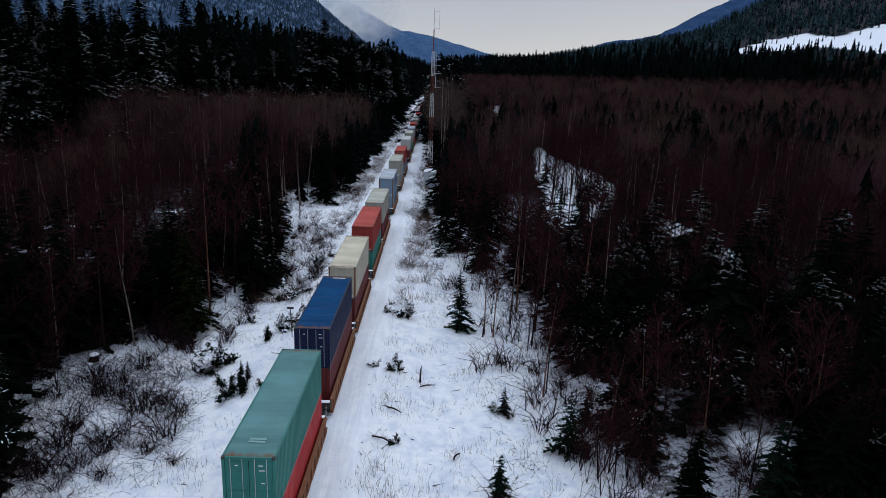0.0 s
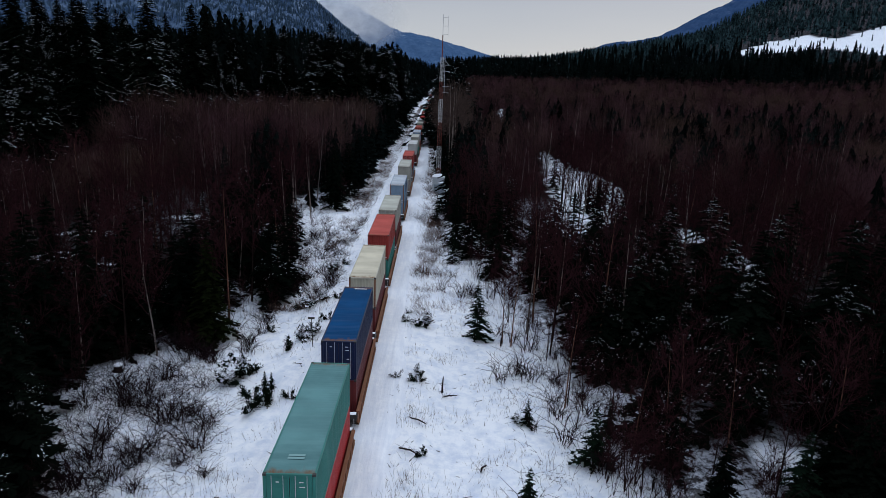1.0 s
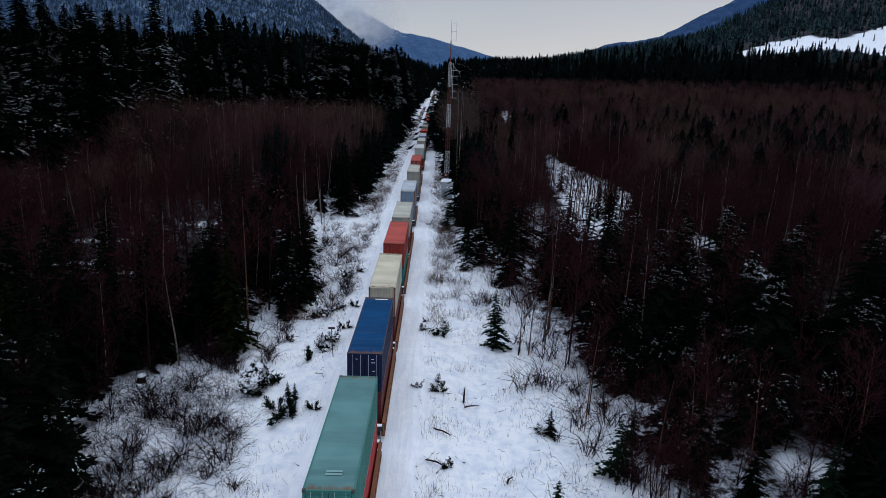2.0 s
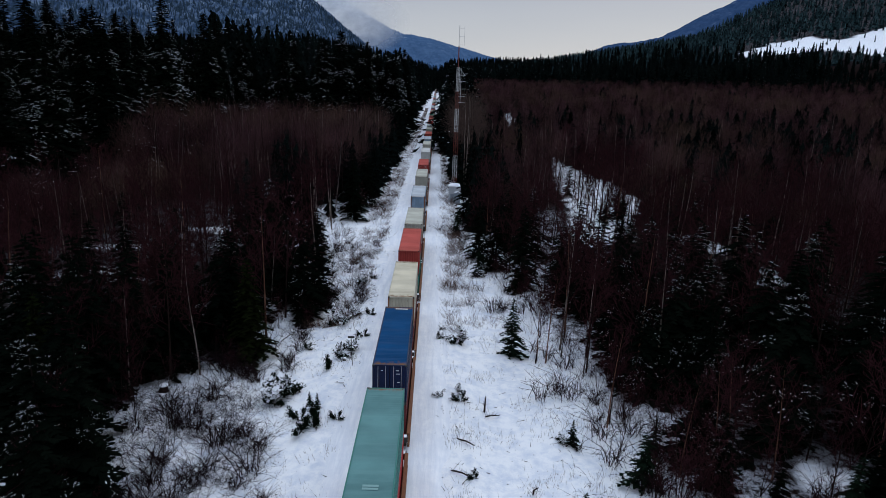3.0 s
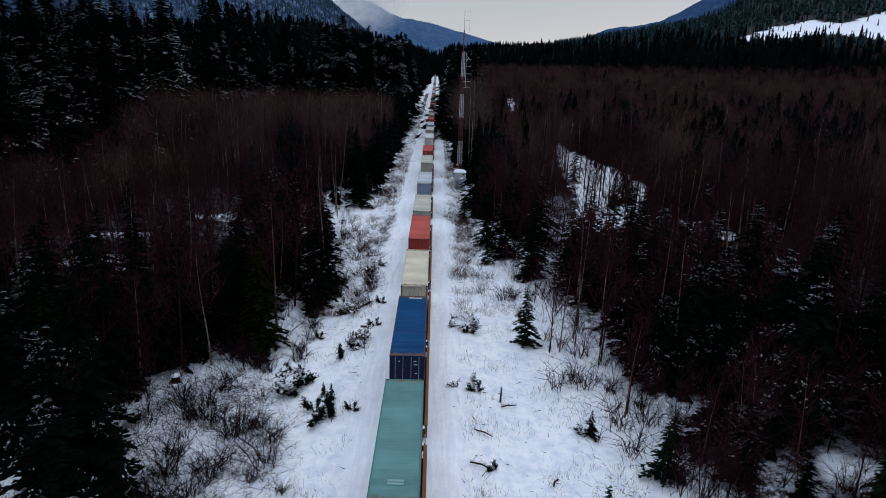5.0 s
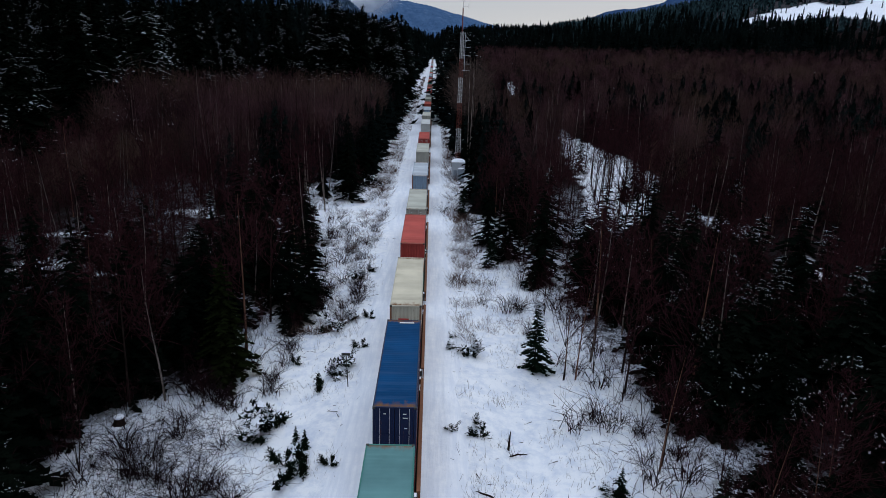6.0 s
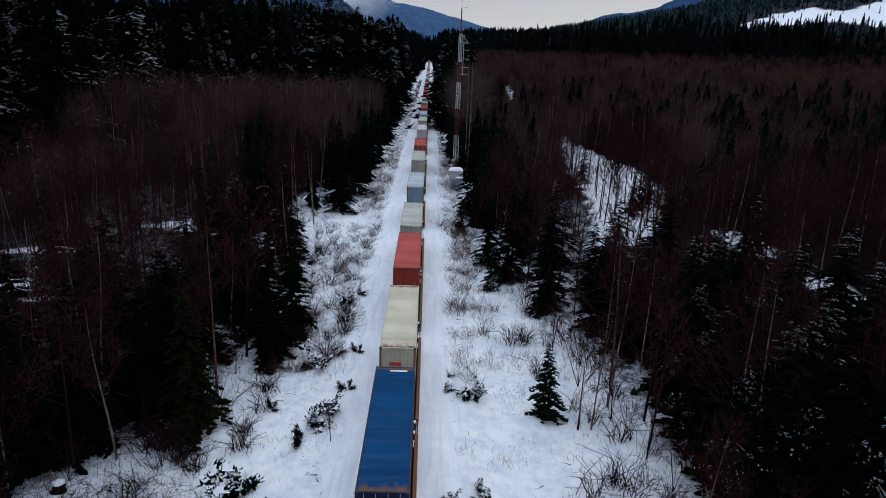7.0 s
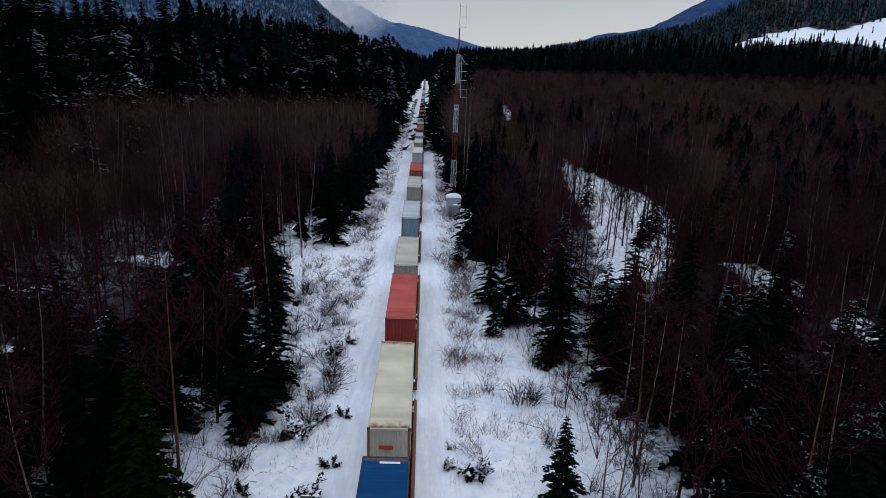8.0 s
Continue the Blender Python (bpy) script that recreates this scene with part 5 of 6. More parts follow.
while FIR.count < 125 and tries < 20000:
    tries += 1
    y = rnd.uniform(16, 118)
    left = rnd.random() < 0.62
    x = -rnd.uniform(10, 30 + 0.42 * y) if left else rnd.uniform(10, 30 + 0.42 * y)
    if is_open(x, y) or is_open(x + (2.6 if x < 0 else -2.6), y) or abs(x) > 0.72 * (y + 24) or (y > 85 and (x > 18 or x < -26)) or (-47 < x < -32 and 56 < y < 80) or (-33 < x < -20.8 and y < 36) or (15 < x < 31 and y < 46) or not far_enough(x, y, 2.6):
        continue
    FIR.put(x, y, rnd.uniform(6.5, 12.5) * (0.85 if y < 40 else 1.0))
while FIR.count < 165:
    x, y = rnd.uniform(-50, -17.5), rnd.uniform(17, 64)
    if not is_open(x, y) and not is_open(x + 2.8, y) and not (x < -32 and y > 54) and not (-33 < x < -20.8 and y < 36) and far_enough(x, y, 2.0):
        FIR.put(x, y, rnd.uniform(7, 12.5))
for y in np.arange(26, 128, 3.0):
    for table, sg in ((LEFT_EDGE, -1), (RIGHT_EDGE, 1)):
        if rnd.random() < 0.8:
            x = float(edge_at(table, y)) + sg * rnd.uniform(-1.2, 2.5)
            CLUMP.put(x, float(y) + rnd.uniform(-1, 1), rnd.uniform(3.0, 7.0))

for x, y, h in ((18.6, 30.8, 7.0), (19.5, 31.7, 6.0), (17.8, 31.9, 5.0), (19.0, 36.2, 6.0), (22.2, 35.8, 6.5), (18.6, 43.0, 5.5), (20.4, 40.4, 6.0), (25.0, 33.0, 6.0), (16.4, 52.5, 5.0)):
    CLUMP.put(x, y, h)

# brush and shrubs
for k in range(130):
    y = rnd.uniform(28, 120)
    sg = rnd.choice((-1, 1))
    x = float(edge_at(LEFT_EDGE if sg < 0 else RIGHT_EDGE, y)) + sg * rnd.gauss(-0.8, 2.2)
    SHRUB.put(x, y, rnd.uniform(1.0, 2.6))
for k in range(20):
    x, y = rnd.uniform(-21, -9.0), rnd.uniform(27, 48)
    SHRUB.put(x, y, rnd.uniform(1.0, 2.8))
for k in range(85):
    y = rnd.uniform(62, 135)
    SHRUB.put(rnd.uniform(float(edge_at(LEFT_EDGE, y)), -5.2), y, rnd.uniform(0.8, 2.2))
for k in range(150):
    y = rnd.uniform(60, 190)
    x = rnd.choice((rnd.uniform(4.6, 7.5), rnd.uniform(-9, -5.5)))
    if y < 80 and x < 0:
        continue
    REED.put(x, y, rnd.uniform(0.9, 2.0))
for k in range(40):
    y = rnd.uniform(62, 125)
    REED.put(rnd.uniform(4.6, 8.0), y, rnd.uniform(0.6, 1.5))
# young trees and thicket where the wood meets the clearing
SLENDER.put(10.95, 56.1, 6.0)
for x, y, s, k in ((23.6, 28.7, 4.6, 1), (33.0, 29.6, 7.0, 1), (39.0, 123.5, 7.5, 1), (41.6, 128.5, 6.5, 3), (34.4, 149.0, 8.0, 1), (36.0, 119.0, 7.0, 3)):
    FIR.put(x, y, s, k)
for x, y, h in ((19.3, 31.9, 5.5), (22.6, 43.1, 4.5), (20.3, 44.6, 4.0), (24.6, 30.6, 4.5), (20.0, 34.0, 4.0), (19.6, 30.6, 5.0), (20.5, 31.2, 5.5), (18.8, 32.7, 4.5), (21.2, 30.2, 5.0), (17.9, 30.6, 3.6), (22.4, 30.8, 4.5), (18.4, 29.2, 4.0), (30.2, 41.0, 4.5), (33.6, 37.0, 4.5), (29.0, 37.6, 4.0), (31.6, 39.2, 4.0), (35.0, 34.6, 5.0), (-10.6, 61.6, 3.6), (-10.2, 63.4, 3.2)):
    CLUMP.put(x, y, h)
for x, y, s in ((-14.6, 40.2, 1.9), (-10.9, 39.4, 1.7), (-15.6, 33.2, 1.7), (-7.6, 31.6, 1.1), (-10.4, 51.0, 1.8), (-13.9, 49.8, 1.4), (18.6, 33.6, 1.6), (18.8, 43.6, 1.6)):
    STOOL.put(x, y, s)
for x, y, h, k in ((36.6, 90.5, 13.5, 1), (40.0, 91.5, 14.0, 4), (63.5, 101.0, 15.0, 1), (67.5, 103.0, 15.5, 4), (57.0, 96.0, 14.0, 4), (47.5, 91.0, 14.0, 1), (73.0, 109.0, 15.0, 1), (52.5, 101.0, 14.5, 4), (60.5, 93.0, 13.5, 1),
                   (35.0, 140.0, 13.5, 0), (37.5, 128.0, 13.0, 3), (38.5, 139.0, 14.0, 0), (41.0, 131.0, 13.5, 3), (42.5, 126.0, 13.0, 0), (41.0, 147.0, 14.0, 3), (44.0, 140.0, 13.5, 0), (36.5, 152.0, 14.0, 3), (33.5, 133.0, 13.5, 3), (31.5, 122.0, 13.0, 0), (39.5, 121.0, 13.0, 3), (45.5, 151.0, 14.0, 0), (34.6, 160.0, 14.5, 3), (30.0, 116.0, 12.5, 3)):
    ALDER.put(x, y, h, k)
for kind in (SLENDER, FIR, CEDAR, STOOL, YOUNG, ALDER, CLUMP, SHRUB, REED, BUSH):
    kind.close()


def fallen_branch(x, y, turn, size):
    s = Soup()
    g = np.random.default_rng(int(x * 10) + 500)
    s.tube([(-size, 0, 0.12), (0, 0.1, 0.22), (size, -0.1, 0.3)], [0.05, 0.06, 0.03], 5)
    q = np.stack([g.uniform(-size, size, 16), g.normal(0, 0.08, 16), g.uniform(0.15, 0.3, 16)], -1)
    v, t, _ = s.arrays()
    ob = link_mesh("fallen_branch", tri_mesh("fallen_branch", v, t, [M_BARK]))
    s = Soup()
    s.spikes(q, q + g.normal(0, 0.35, (16, 3)) * [1, 1, 0.6] + [0, 0, 0.25], 0.015)
    v, t, _ = s.arrays()
    tagged(link_mesh("twigs", tri_mesh("twigs", v, t, [M_BARK]), ob), kind="stuff")
    ob.matrix_basis = pose(x, y, ground_at(x, y), 0, 0, turn)
    tagged(ob, "dark fallen branch half buried in snow", "branch")


def stump(x, y, h):
    s = Soup()
    g = np.random.default_rng(int(x * 7) + 900)
    s.tube([(0, 0, -0.2), (0.03, 0, h * 0.5), (0.08, 0.02, h)], [0.09, 0.07, 0.03], 6)
    q = np.stack([g.normal(0, 0.05, 14), g.normal(0, 0.05, 14), g.uniform(0.2, h, 14)], -1)
    v, t, _ = s.arrays()
    ob = link_mesh("dead_stump", tri_mesh("dead_stump", v, t, [M_BARK]))
    s = Soup()
    s.spikes(q, q + g.normal(0, 0.3, (14, 3)) + [0, 0, 0.1], 0.018)
    v, t, _ = s.arrays()
    tagged(link_mesh("twigs", tri_mesh("twigs", v, t, [M_BARK]), ob), kind="stuff")
    ob.location = (x, y, ground_at(x, y))
    tagged(ob, "dark broken dead stump in snow", "stump")


fallen_branch(5.1, 34.0, -35, 0.8)
fallen_branch(5.6, 38.2, -40, 0.9)
fallen_branch(8.0, 43.4, 5, 0.6)
fallen_branch(10.0, 33.0, 60, 0.35)
stump(7.4, 44.0, 1.5)
stump(13.2, 54.6, 1.2)


def sawn_stump(x, y, r, h):
    """A thick sawn stump with flared roots and a round cap of snow."""
    s = Soup()
    us = np.array([-0.3, 0.0, 0.25, 0.6, 1.0])
    s.tube([(0.02 * k, 0.01 * k, h * u) for k, u in enumerate(us)], r * np.array([1.5, 1.35, 1.08, 1.0, 0.97]), 12)
    v, t, _ = s.arrays()
    ob = link_mesh("sawn_stump", tri_mesh("sawn_stump", v, t, [M_BARK], smooth=True))
    bm = bmesh.new()
    bmesh.ops.create_uvsphere(bm, u_segments=14, v_segments=7, radius=r * 1.06, matrix=Matrix.Translation((0.06, 0.03, h)) @ Matrix.Diagonal((1, 1, 0.45, 1)))
    part("snow_cover", bm, M_SNOW, ob, "round cap of snow")
    ob.location = (x, y, ground_at(x, y))
    tagged(ob, "thick dark sawn stump capped with snow", "stump")


sawn_stump(-19.7, 46.1, 0.34, 0.6)

# a mat of arching brambles beside the line, and thinner ones under the trees across the track


def brambles(name, n, xr, yr, cover, reach, label):
    s = Soup()
    x, y = rng.uniform(*xr, n), rng.uniform(*yr, n)
    keep = wave(x, y, 301, 7) + 0.6 * wave(x, y, 302, 2.5) > cover
    x, y = x[keep], y[keep]
    k = len(x)
    a = rng.uniform(0, 6.28, k)
    ln, up = rng.uniform(0.4, 1.0, k) * reach, rng.uniform(0.15, 0.8, k) * reach * 0.6
    way = np.stack([np.cos(a), np.sin(a), 0 * a], -1)
    foot = np.stack([x, y, height(x, y) - 0.05], -1)
    top = foot + way * (0.45 * ln)[:, None] + np.array([0, 0, 1.0]) * up[:, None]
    end = foot + way * ln[:, None] + np.array([0, 0, 1.0]) * (up * rng.uniform(0.3, 1.1, k))[:, None]
    # each cane bends over in four short lengths, with side shoots
    knots = [foot + (2 * u * (1 - u)) * (top + [0, 0, 0.3] - foot) + u * u * (end - foot) for u in (0.0, 0.3, 0.58, 0.82, 1.0)]
    for i in range(4):
        s.spikes(knots[i], knots[i + 1] + (knots[i + 1] - knots[i]) * 0.12, 0.019 - 0.003 * i)
    for i in (1, 2, 3):
        s.blades(knots[i], knots[i] + (way * 0.7 + rng.normal(0, 0.55, (k, 3)) + [0, 0, 0.35]) * (0.32 * ln)[:, None], np.full(k, 0.013))
    v, t, _ = s.arrays()
    tagged(link_mesh(name, tri_mesh(name, v, t, [M_SHRUB])), label, "brush", kind="stuff")


brambles("bramble_thicket", 2300, (-21, -8.5), (26, 47), -0.1, 2.6, "dark tangled leafless brambles over snow")
brambles("bramble_thicket", 900, (13, 40), (24, 47), 0.0, 2.2, "dark leafless brambles at the wood's edge")
brambles("bramble_thicket", 900, (-13, -5.5), (58, 100), 0.25, 1.6, "thin leafless brambles on the snowy bank")

# dry stalks through the snow
grass = Soup()
n = 9500
gx, gy = rng.uniform(-15, 17, n), 28 + 80 * rng.random(n) ** 1.5
patchy = wave(gx, gy, 77, 9) + 0.6 * wave(gx, gy, 78, 3)
keep = (patchy > 0.25) & ((patchy < 0.42) | (patchy > 0.75)) & (np.abs(gx) > 3.7) & is_open(gx, gy)
gx, gy = gx[keep], gy[keep]
for k in range(3):
    px, py = gx + rng.normal(0, 0.35, len(gx)), gy + rng.normal(0, 0.35, len(gx))
    foot = np.stack([px, py, height(px, py) - 0.05], -1)
    tall = 0.15 + 0.85 * rng.random((len(px), 1)) ** 1.6
    grass.spikes(foot, foot + np.concatenate([rng.normal(0, 0.3, (len(px), 2)) * tall, tall], 1), 0.011)
v, t, _ = grass.arrays()
tagged(link_mesh("dry_stalks", tri_mesh("dry_stalks", v, t, [M_GRASS])), "thin dry grass stalks poking through snow", "grass", kind="stuff")

# twigs and bark blown over the snow
bits = Soup()
n = 900
bx, by = rng.uniform(-14, 17, n), 27 + 75 * rng.random(n) ** 1.4
keep = (np.abs(bx) > 3.4) & is_open(bx, by)
bx, by = bx[keep], by[keep]
foot = np.stack([bx, by, height(bx, by) + 0.03], -1)
ln = 0.08 + 0.34 * rng.random((len(bx), 1)) ** 2.5
bits.spikes(foot, foot + np.concatenate([rng.normal(0, 1, (len(bx), 2)), rng.uniform(0.0, 0.5, (len(bx), 1))], 1) * ln, 0.02 + 0.05 * ln[:, 0])
v, t, _ = bits.arrays()
tagged(link_mesh("fallen_twigs", tri_mesh("fallen_twigs", v, t, [M_BARK])), "dark twigs and bark scattered over snow", "twigs", kind="stuff")

# brush along both margins of the line, on into the distance
margin = Soup()
n = 13000
my = 62 + 560 * rng.random(n) ** 1.9
west = rng.random(n) < 0.6
mx = np.where(west, edge_at(LEFT_EDGE, my) + (-4.9 - edge_at(LEFT_EDGE, my)) * rng.random(n), 4.5 + (edge_at(RIGHT_EDGE, my) - 4.3) * rng.random(n))
keep = wave(mx * 1.5, my, 91, 11) + 0.7 * wave(mx, my, 92, 4) > -0.15
mx, my = mx[keep], my[keep]
foot = np.stack([mx, my, height(mx, my) - 0.1], -1)
tall = rng.uniform(0.3, 1.5, (len(mx), 1))
thick = 0.012 + 0.00007 * (my - 60)
margin.spikes(foot, foot + np.concatenate([rng.normal(0, 0.33, (len(mx), 2)) * tall, tall], 1), thick)
margin.spikes(foot, foot + np.concatenate([rng.normal(0, 0.45, (len(mx), 2)) * tall, tall * 0.8], 1), thick)
v, t, _ = margin.arrays()
tagged(link_mesh("margin_brush", tri_mesh("margin_brush", v, t, [M_BRUSH])), "dry brown brush along the line's snowy margins", "brush", kind="stuff")

# undergrowth: thin stems all over the woodland floor
under = Soup()
n = 22000
uy = 14 + 130 * rng.random(n) ** 1.15
ux = rng.uniform(-1, 1, n) * (26 + 0.72 * uy)
near_edge = (ux > edge_at(LEFT_EDGE, uy) + 2.0) & (ux < edge_at(RIGHT_EDGE, uy) - 1.5)
keep = ~near_edge & ~(in_glade(ux, uy) & (rng.random(n) > 0.2)) & ~((ux > 15) & (ux < 42) & (uy < 42) & (rng.random(n) < 0.25))
ux, uy = ux[keep], uy[keep]
foot = np.stack([ux, uy, height(ux, uy) - 0.1], -1)
tall = rng.uniform(0.5, 2.6, (len(ux), 1)) ** 1.1
lean = rng.normal(0, 0.38, (len(ux), 2)) * tall
under.spikes(foot, foot + np.concatenate([lean, tall], 1), 0.017)
for k in range(2):
    q = foot + np.concatenate([lean, tall], 1) * rng.uniform(0.3, 0.8, (len(ux), 1))
    way = np.concatenate([lean + rng.normal(0, 0.5, lean.shape) * tall, tall * 0.7], 1)
    under.blades(q, q + way * rng.uniform(0.3, 0.6, (len(ux), 1)), np.full(len(ux), 0.014))
v, t, _ = under.arrays()
tagged(link_mesh("undergrowth", tri_mesh("undergrowth", v, t, [M_UNDER])), "thin leafless undergrowth on the woodland floor", "undergrowth", kind="stuff")

# ---------------------------------------------------------------- woods farther off


def scatter(name, variants, points, heights, unit, mats, label, category, girth=None):
    """Plants many light trees as one mesh. variants: (verts, tris, material numbers) of unit height."""
    V, T, I, count = [], [], [], 0
    pick = rng.integers(0, len(variants), len(points))
    girth = np.ones(len(points)) if girth is None else girth
    for (x, y), h, k, w in zip(points, heights, pick, girth):
        v, t, m = variants[k]
        s, a = h / unit, rng.uniform(0, 6.28)
        c, d = math.cos(a) * s * w, math.sin(a) * s * w
        p = np.empty_like(v)
        p[:, 0], p[:, 1], p[:, 2] = v[:, 0] * c - v[:, 1] * d + x, v[:, 0] * d + v[:, 1] * c + y, v[:, 2] * s
        V.append(p)
        T.append(t + count)
        I.append(m)
        count += len(v)
    V = np.concatenate(V)
    z0 = np.repeat(height(points[:, 0], points[:, 1]) - 0.2, [len(variants[k][0]) for k in pick])
    V[:, 2] += z0
    mesh = tri_mesh(name, V, np.concatenate(T), mats, np.concatenate(I))
    return tagged(link_mesh(name, mesh), label, category, kind="stuff")


def light_fir(seed, whorls, stations, snow, fat=1.0, fleck=1.0):
    crown, trunk, white = conifer_arrays(seed, 12.0, 2.5 * fat, whorls, stations, 0.04, snow, wide=0.62, fleck=fleck, taper=0.75 if fleck < 1.2 else 0.62)
    s = Soup()
    v, t, _ = crown.arrays()
    s.add(v, t, 0)
    skirts(s, np.random.default_rng(seed + 7), 11.4, (1.15 if fleck < 1.2 else 0.8) * fat, 9 if fleck < 1.2 else 14, 9, 0, 0.7)
    s.spikes([(0, 0, 0)], [(0, 0, 11.0)], 0.2, 2)
    if white.count:
        v, t, _ = white.arrays()
        s.add(v, t, 1)
    return s.arrays()


def skirts(s, g, h, r, tiers, rim, mat=0, inner=0.55):
    """Solid boughs of a far fir: ragged drooping skirts, one above another."""
    for k in range(tiers):
        u = k / tiers
        rad = r * (1 - u) ** 0.8 * g.uniform(0.85, 1.12) + 0.015 * h
        z1 = h * (u + 1.35 / tiers + 0.02)
        z0 = h * (u + 0.03) - 0.02 * h
        a = np.arange(rim) * 2 * math.pi / rim + g.uniform(0, 6.28)
        rr = rad * np.where(np.arange(rim) % 2 == 0, 1.0, inner) * g.uniform(0.6, 1.35, rim)
        ring = np.stack([np.cos(a) * rr, np.sin(a) * rr, z0 + g.normal(0, 0.02, rim) * h + (1 - rr / rad) * 0.03 * h], -1)
        top = np.array([[0, 0, min(z1, h)]])
        i = np.arange(rim)
        s.add(np.concatenate([ring, top]), np.stack([i, (i + 1) % rim, np.full(rim, rim)], -1), mat)


def tiered_fir(seed, tiers, rim, fat, flecks):
    g = np.random.default_rng(seed)
    s = Soup()
    skirts(s, g, 12.0, 2.1 * fat, tiers, rim)
    if flecks:
        u = g.uniform(0.15, 0.9, flecks)
        a = g.uniform(0, 6.28, flecks)
        q = np.stack([np.cos(a), np.sin(a), 0 * a], -1) * (2.1 * fat * (1 - u) ** 0.8 * 0.75)[:, None] + np.stack([0 * u, 0 * u, 12 * u + 0.35], -1)
        side = np.stack([-np.sin(a), np.cos(a), -0.15 + 0 * a], -1)
        s.leaves(q, q + side * g.uniform(0.2, 0.6, (flecks, 1)), np.full(flecks, 0.09), np.full(flecks, 0.02), 1)
    return s.arrays()


def light_alder(seed, twigs, tw, trunk_mat=1):
    """A far bare tree: a thin trunk and an egg-shaped haze of upswept twigs."""
    g = np.random.default_rng(seed)
    s = Soup()
    bend = g.normal(0, 0.35, 2)
    s.tube([(0, 0, 0), (bend[0], bend[1], 6.5), (bend[0] * 1.6, bend[1] * 1.6, 12.0)], [0.10, 0.06, 0.012], 3, trunk_mat)
    d = g.normal(0, 1, (twigs, 3))
    d /= np.linalg.norm(d, axis=1, keepdims=True)
    q = d * (g.random((twigs, 1)) ** 0.45) * np.array([2.3, 2.3, 3.3]) * g.uniform(0.8, 1.2) + np.array([bend[0] * 1.2, bend[1] * 1.2, 8.7])
    way = d * np.array([0.8, 0.8, 0.4]) + g.normal(0, 0.35, (twigs, 3)) + np.array([0, 0, 0.75])
    way /= np.linalg.norm(way, axis=1, keepdims=True)
    s.blades(q, q + way * g.uniform(0.55, 1.7, (twigs, 1)), tw * g.uniform(0.6, 1.3, twigs), 0)
    return s.arrays()


def cast(count, y0, y1, xfun, reject, power=1.0):
    """Random plan points in the band y0 to y1, kept out of the open ground."""
    y = y0 + (y1 - y0) * rng.random(count) ** power
    lo, hi = xfun(y)
    x = lo + (hi - lo) * rng.random(count)
    ok = ~is_open(x, y) & ~reject(x, y)
    return np.stack([x[ok], y[ok]], -1)


never = lambda x, y: np.zeros(len(x), bool)  # noqa: E731
FIR_WOOD = [light_fir(260 + i, 22, 2, 0.10 * (i % 2), 1.75 + 0.2 * (i % 3)) for i in range(5)]
FIR_FAR = [tiered_fir(200 + i, 15, 9, 0.72 + 0.12 * (i % 3), 10 * (i % 2)) for i in range(6)]
FIR_BELT = [tiered_fir(270 + i, 13, 11, 0.85 + 0.14 * (i % 3), 14 * (i % 2)) for i in range(6)]
FIR_MID = [light_fir(210 + i, 26, 2, 0.16 * (i % 2), 1.4) for i in range(5)]
FIR_TALL = [light_fir(215 + i, 66, 3, 0.18 * (i % 3) + 0.14, 1.35 + 0.09 * i, 1.5) for i in range(6)]
FIR_TINY = [tiered_fir(220 + i, 7, 7, 0.82 + 0.1 * (i % 3), 0) for i in range(6)]
ALD_NEAR = [light_alder(225 + i, 330, 0.0165, 2 if i == 2 else 1) for i in range(6)]
ALD_MID = [light_alder(230 + i, 150, 0.032, 2 if i == 2 else 1) for i in range(8)]
ALD_FAR = [light_alder(240 + i, 90, 0.085) for i in range(8)]

ALD_GREY = [light_alder(250 + i, 260, 0.026, 1 + (i % 2)) for i in range(4)]
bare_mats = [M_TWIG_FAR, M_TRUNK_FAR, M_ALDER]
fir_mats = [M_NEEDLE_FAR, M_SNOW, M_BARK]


def fir_side(x, y):
    """The old fir forest on the west side begins behind this line."""
    return (x < np.interp(y, (60, 90, 110, 130, 160, 215, 240, 260), (-95, -68, -60, -62, -71, -70, -24, 60))) & (x < 0)


pts = np.concatenate([
    cast(1300, 84, 255, lambda y: (-100 + 0 * y, edge_at(LEFT_EDGE, y) - 4), lambda x, y: ((x > -46) & (y < 100)) | fir_side(x, y) | ((x > -40) & (y < 135) & (rng.random(len(x)) < 0.55))),
    cast(2000, 84, 270, lambda y: (edge_at(RIGHT_EDGE, y) + 3, 0.74 * y + 30), lambda x, y: ((x < 50) & (y < 100)) | ((np.abs(x - 36) < 11) & (y < 128) & (rng.random(len(x)) < 0.8))),
    cast(500, 20, 110, lambda y: (-0.8 * y - 45, -30 - 0.42 * y), fir_side), cast(500, 20, 110, lambda y: (30 + 0.42 * y, 0.8 * y + 45), never)])
stand = np.where(pts[:, 0] < 0, rng.uniform(14, 20, len(pts)), rng.uniform(9.5, 16.5, len(pts)))
stand = np.where((pts[:, 0] < -40) & (pts[:, 1] < 125), rng.uniform(9, 14, len(pts)), stand)
close = np.hypot(pts[:, 0], pts[:, 1]) < 150
scatter("bare_woods", ALD_NEAR, pts[close], stand[close], 13.0, bare_mats, "leafless reddish-brown woods on snowy ground", "woods")
scatter("bare_woods", ALD_MID, pts[~close], stand[~close], 13.0, bare_mats, "leafless reddish-brown woods farther up the valley", "woods")
pts = np.concatenate([cast(3000, 265, 720, lambda y: (edge_at(RIGHT_EDGE, y) + 4, 0.74 * y + 30), never, 1.0)])
scatter("far_bare_woods", ALD_FAR, pts, rng.uniform(13, 16, len(pts)), 13.0, bare_mats, "distant leafless brown woods", "woods")
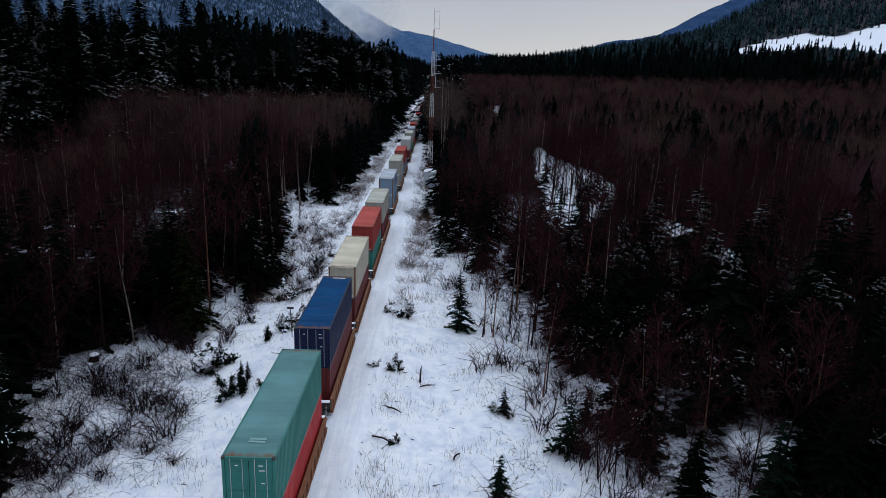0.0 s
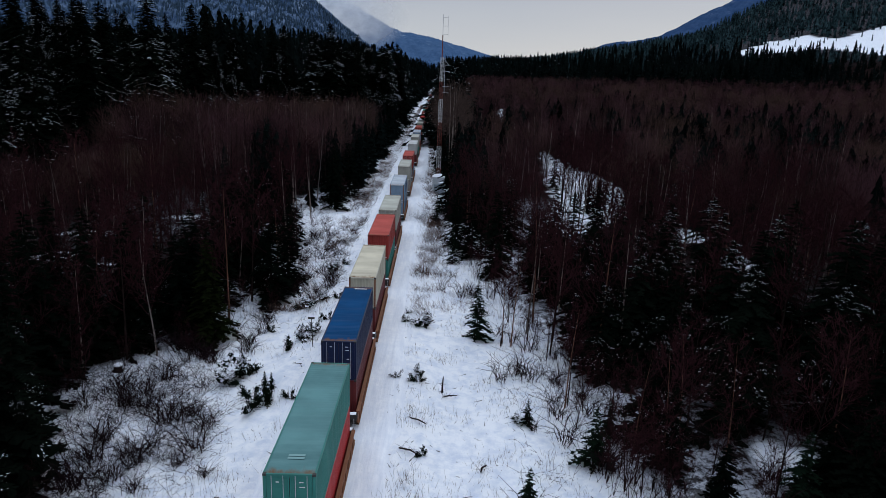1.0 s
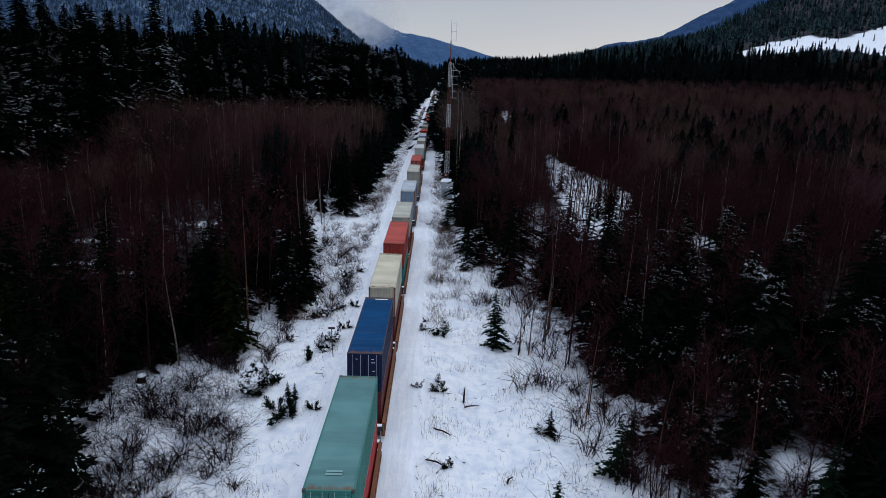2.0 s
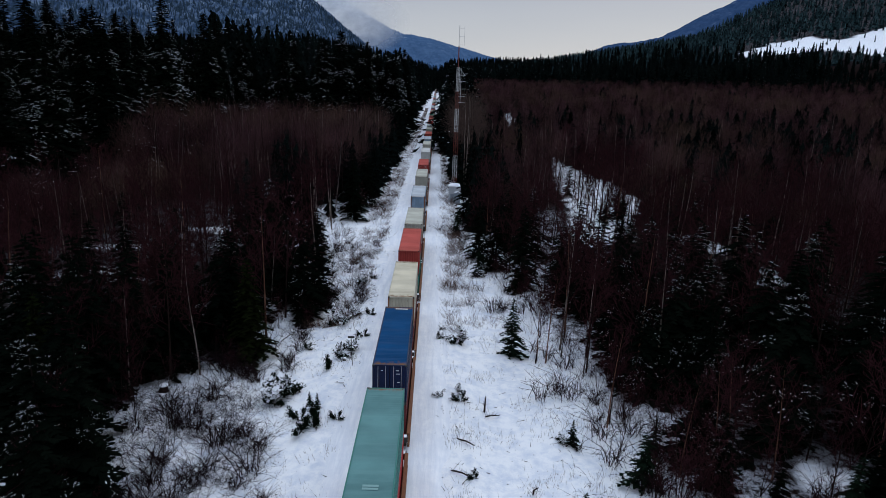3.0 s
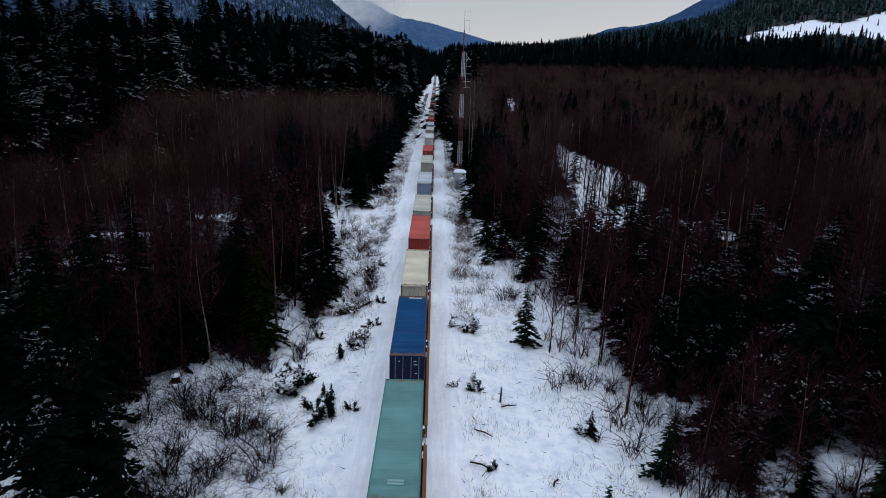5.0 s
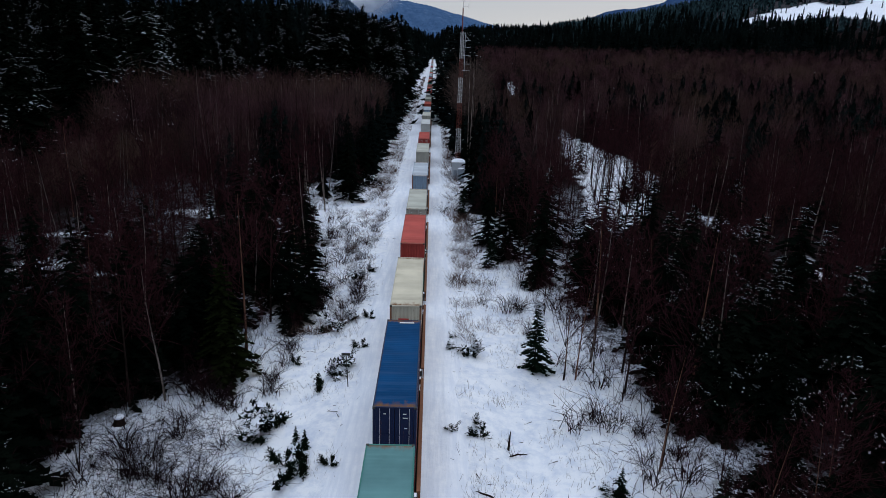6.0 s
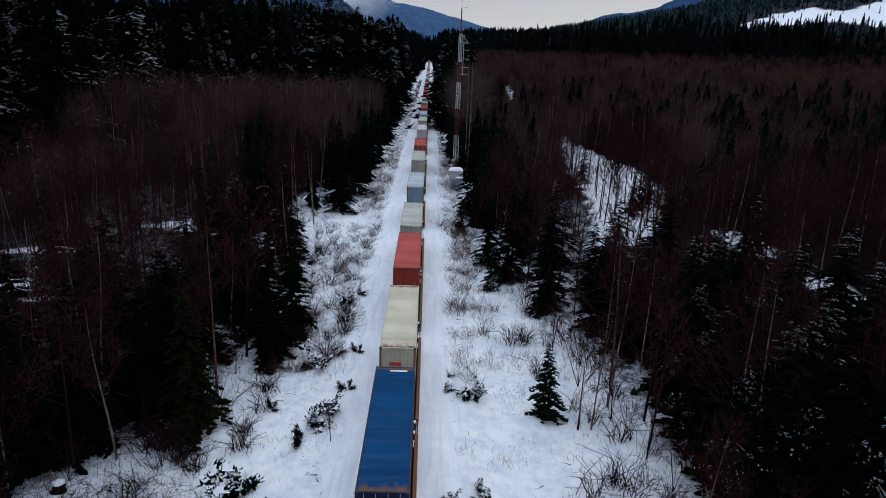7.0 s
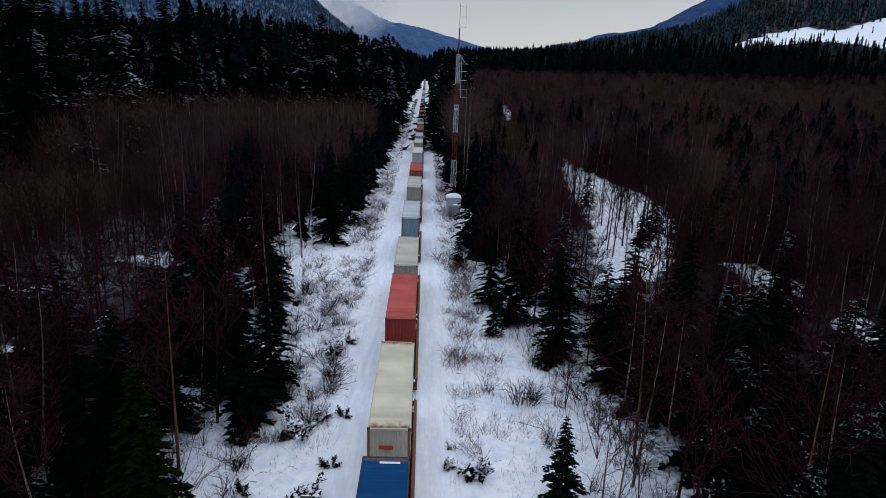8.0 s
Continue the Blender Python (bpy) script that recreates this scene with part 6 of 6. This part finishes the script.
pts = np.concatenate([
    cast(430, 100, 270, lambda y: (edge_at(RIGHT_EDGE, y) + 1, 0.74 * y + 30), lambda x, y: ((x > 18) & (x < 50) & (y < 125)) | ((x > 26) & (x < 50) & (y < 175))),
    cast(190, 75, 210, lambda y: (52 + 0 * y, 0.74 * y + 30), lambda x, y: wave(x, y, 56, 45) < 0.1),
    cast(150, 110, 420, lambda y: (edge_at(RIGHT_EDGE, y) + 0.5, edge_at(RIGHT_EDGE, y) + 7), never),
    cast(170, 105, 330, lambda y: (edge_at(LEFT_EDGE, y) - 12, edge_at(LEFT_EDGE, y) - 0.5), never),
    cast(60, 25, 100, lambda y: (-0.8 * y - 45, -30 - 0.42 * y), never), cast(60, 25, 100, lambda y: (30 + 0.42 * y, 0.8 * y + 45), never)])
broad = (pts[:, 0] > 22) & (pts[:, 1] > 115)
scatter("fir_woods", FIR_MID, pts, rng.uniform(9, 17, len(pts)) * np.where(broad, 0.95, 1.0), 12.0, fir_mats, "dark firs scattered through the bare woods", "woods", np.where(broad, 1.35, 1.0))
pts = np.concatenate([cast(620, 95, 260, lambda y: (-0.72 * y - 45, -20 + 0 * y), lambda x, y: ~fir_side(x, y)), cast(330, 235, 380, lambda y: (-0.72 * y - 40, edge_at(LEFT_EDGE, y) - 3), lambda x, y: ~fir_side(x, y))])
spaced = []
for p in pts:
    if all((p[0] - q[0]) ** 2 + (p[1] - q[1]) ** 2 > 74 for q in spaced):
        spaced.append(p)
pts = np.array(spaced)
tall = np.where(rng.random(len(pts)) < 0.24, rng.uniform(29, 36, len(pts)), rng.uniform(17, 26, len(pts))) * np.where(pts[:, 0] > -78, 1.18, 1.0)
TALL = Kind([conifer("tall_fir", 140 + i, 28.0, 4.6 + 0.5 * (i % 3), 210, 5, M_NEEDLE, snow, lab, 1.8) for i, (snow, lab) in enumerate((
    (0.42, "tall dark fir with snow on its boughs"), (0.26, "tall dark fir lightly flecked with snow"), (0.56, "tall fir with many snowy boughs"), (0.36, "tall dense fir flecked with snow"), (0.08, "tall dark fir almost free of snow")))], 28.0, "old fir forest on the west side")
for (x, y), h in zip(pts, tall):
    TALL.put(float(x), float(y), float(h), sink=0.2)
for x, y, h in ((-66.0, 136.0, 33.0), (-50.0, 242.0, 39.0), (-95.6, 300.0, 40.0), (-31.0, 252.0, 38.0), (-24.5, 262.0, 40.0), (-38.0, 268.0, 36.0)):
    TALL.put(x, y, h, sink=0.2)
for x, y in zip(rng.uniform(-44, -17, 16), rng.uniform(236, 330, 16)):
    TALL.put(float(x), float(y), rng.uniform(30, 40), sink=0.2)
TALL.close()
pts = np.concatenate([
    cast(1500, 330, 1150, lambda y: (-0.72 * y - 40, edge_at(LEFT_EDGE, y) - 3), never, 1.6),
    cast(160, 400, 1500, lambda y: (edge_at(RIGHT_EDGE, y) + 2, edge_at(RIGHT_EDGE, y) + 14), never)])
row = np.stack([rng.uniform(8.5, 16, 46), rng.uniform(235, 400, 46)], -1)
scatter("trackside_firs", FIR_TALL, row, rng.uniform(22, 33, len(row)), 12.0, fir_mats, "tall dark firs in a row beside the track", "woods")
row = np.stack([np.concatenate([rng.uniform(8.5, 12.5, 16), rng.uniform(-25, -14, 14)]), np.concatenate([rng.uniform(150, 178, 16), rng.uniform(150, 195, 14)])], -1)
scatter("tall_bare_woods", ALD_GREY, row, np.where(row[:, 0] > 0, rng.uniform(22, 27, len(row)), rng.uniform(17, 21, len(row))), 13.0, [M_TWIG_GREY, M_ALDER, M_TRUNK_FAR], "tall grey leafless trees beside the line", "woods")
wood = np.concatenate([cast(700, 200, 700, lambda y: (edge_at(RIGHT_EDGE, y) + 4, 0.74 * y + 30), lambda x, y: wave(x, y, 55, 70) < 0.35)])
scatter("mixed_fir_woods", FIR_WOOD, wood, rng.uniform(11, 15.5, len(wood)) * np.where((np.abs(wood[:, 0] - 33) < 13) & (wood[:, 1] < 374), 0.6, 1.0), 12.0, fir_mats, "dark green firs among distant bare woods", "woods", np.full(len(wood), 1.3))
tall = np.where(pts[:, 0] < 0, rng.uniform(29, 43, len(pts)) * np.where(pts[:, 0] < -110 - 0.1 * (pts[:, 1] - 330), 0.62, 1.0), rng.uniform(11, 17, len(pts)))
scatter("far_fir_woods", FIR_FAR, pts, tall, 12.0, fir_mats, "distant dark fir forest", "woods")
pts = np.concatenate([cast(900, 690, 900, lambda y: (edge_at(RIGHT_EDGE, y) + 10, 0.76 * y + 40), never), cast(300, 900, 1050, lambda y: (30 + 0 * y, 0.76 * y + 40), never)])
low = (pts[:, 0] > 380) & (pts[:, 1] > 860) | (pts[:, 0] / pts[:, 1] > 0.575)
scatter("valley_fir_belt", FIR_BELT, pts, rng.uniform(19, 34, len(pts)) * np.where(low, 0.60, 1.0), 12.0, fir_mats, "belt of tall dark firs across the valley", "woods")
pts = cast(5600, 880, 1640, lambda y: (20 + 0 * y, 0.8 * y + 60), never)
few = np.stack([rng.uniform(470, 1000, 60), rng.uniform(990, 1140, 60)], -1)
pts = np.concatenate([pts, few[in_glade(few[:, 0], few[:, 1])]])
low = (pts[:, 0] > 400) & (pts[:, 1] > 900) & (pts[:, 1] < 1000) | in_glade(pts[:, 0], pts[:, 1])
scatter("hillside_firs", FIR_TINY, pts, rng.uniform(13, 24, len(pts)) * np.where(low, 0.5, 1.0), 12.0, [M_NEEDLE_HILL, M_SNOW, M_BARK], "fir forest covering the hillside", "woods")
pts = np.concatenate([
    cast(1000, 1150, 2000, lambda y: (-0.35 * y, 90 + 0 * y), lambda x, y: (np.abs(x) < 7) & (y < 1530)),
    cast(900, 1550, 1880, lambda y: (-140 + 0 * y, 260 + 0 * y), never)])
scatter("valley_head_firs", FIR_TINY, pts, rng.uniform(20, 30, len(pts)), 12.0, [M_NEEDLE_FAR, M_SNOW, M_BARK], "distant firs closing the valley", "woods")
brambles("bramble_thicket", 500, (-20, -12), (28, 47), -0.45, 2.4, "dark tangled leafless brambles over snow")
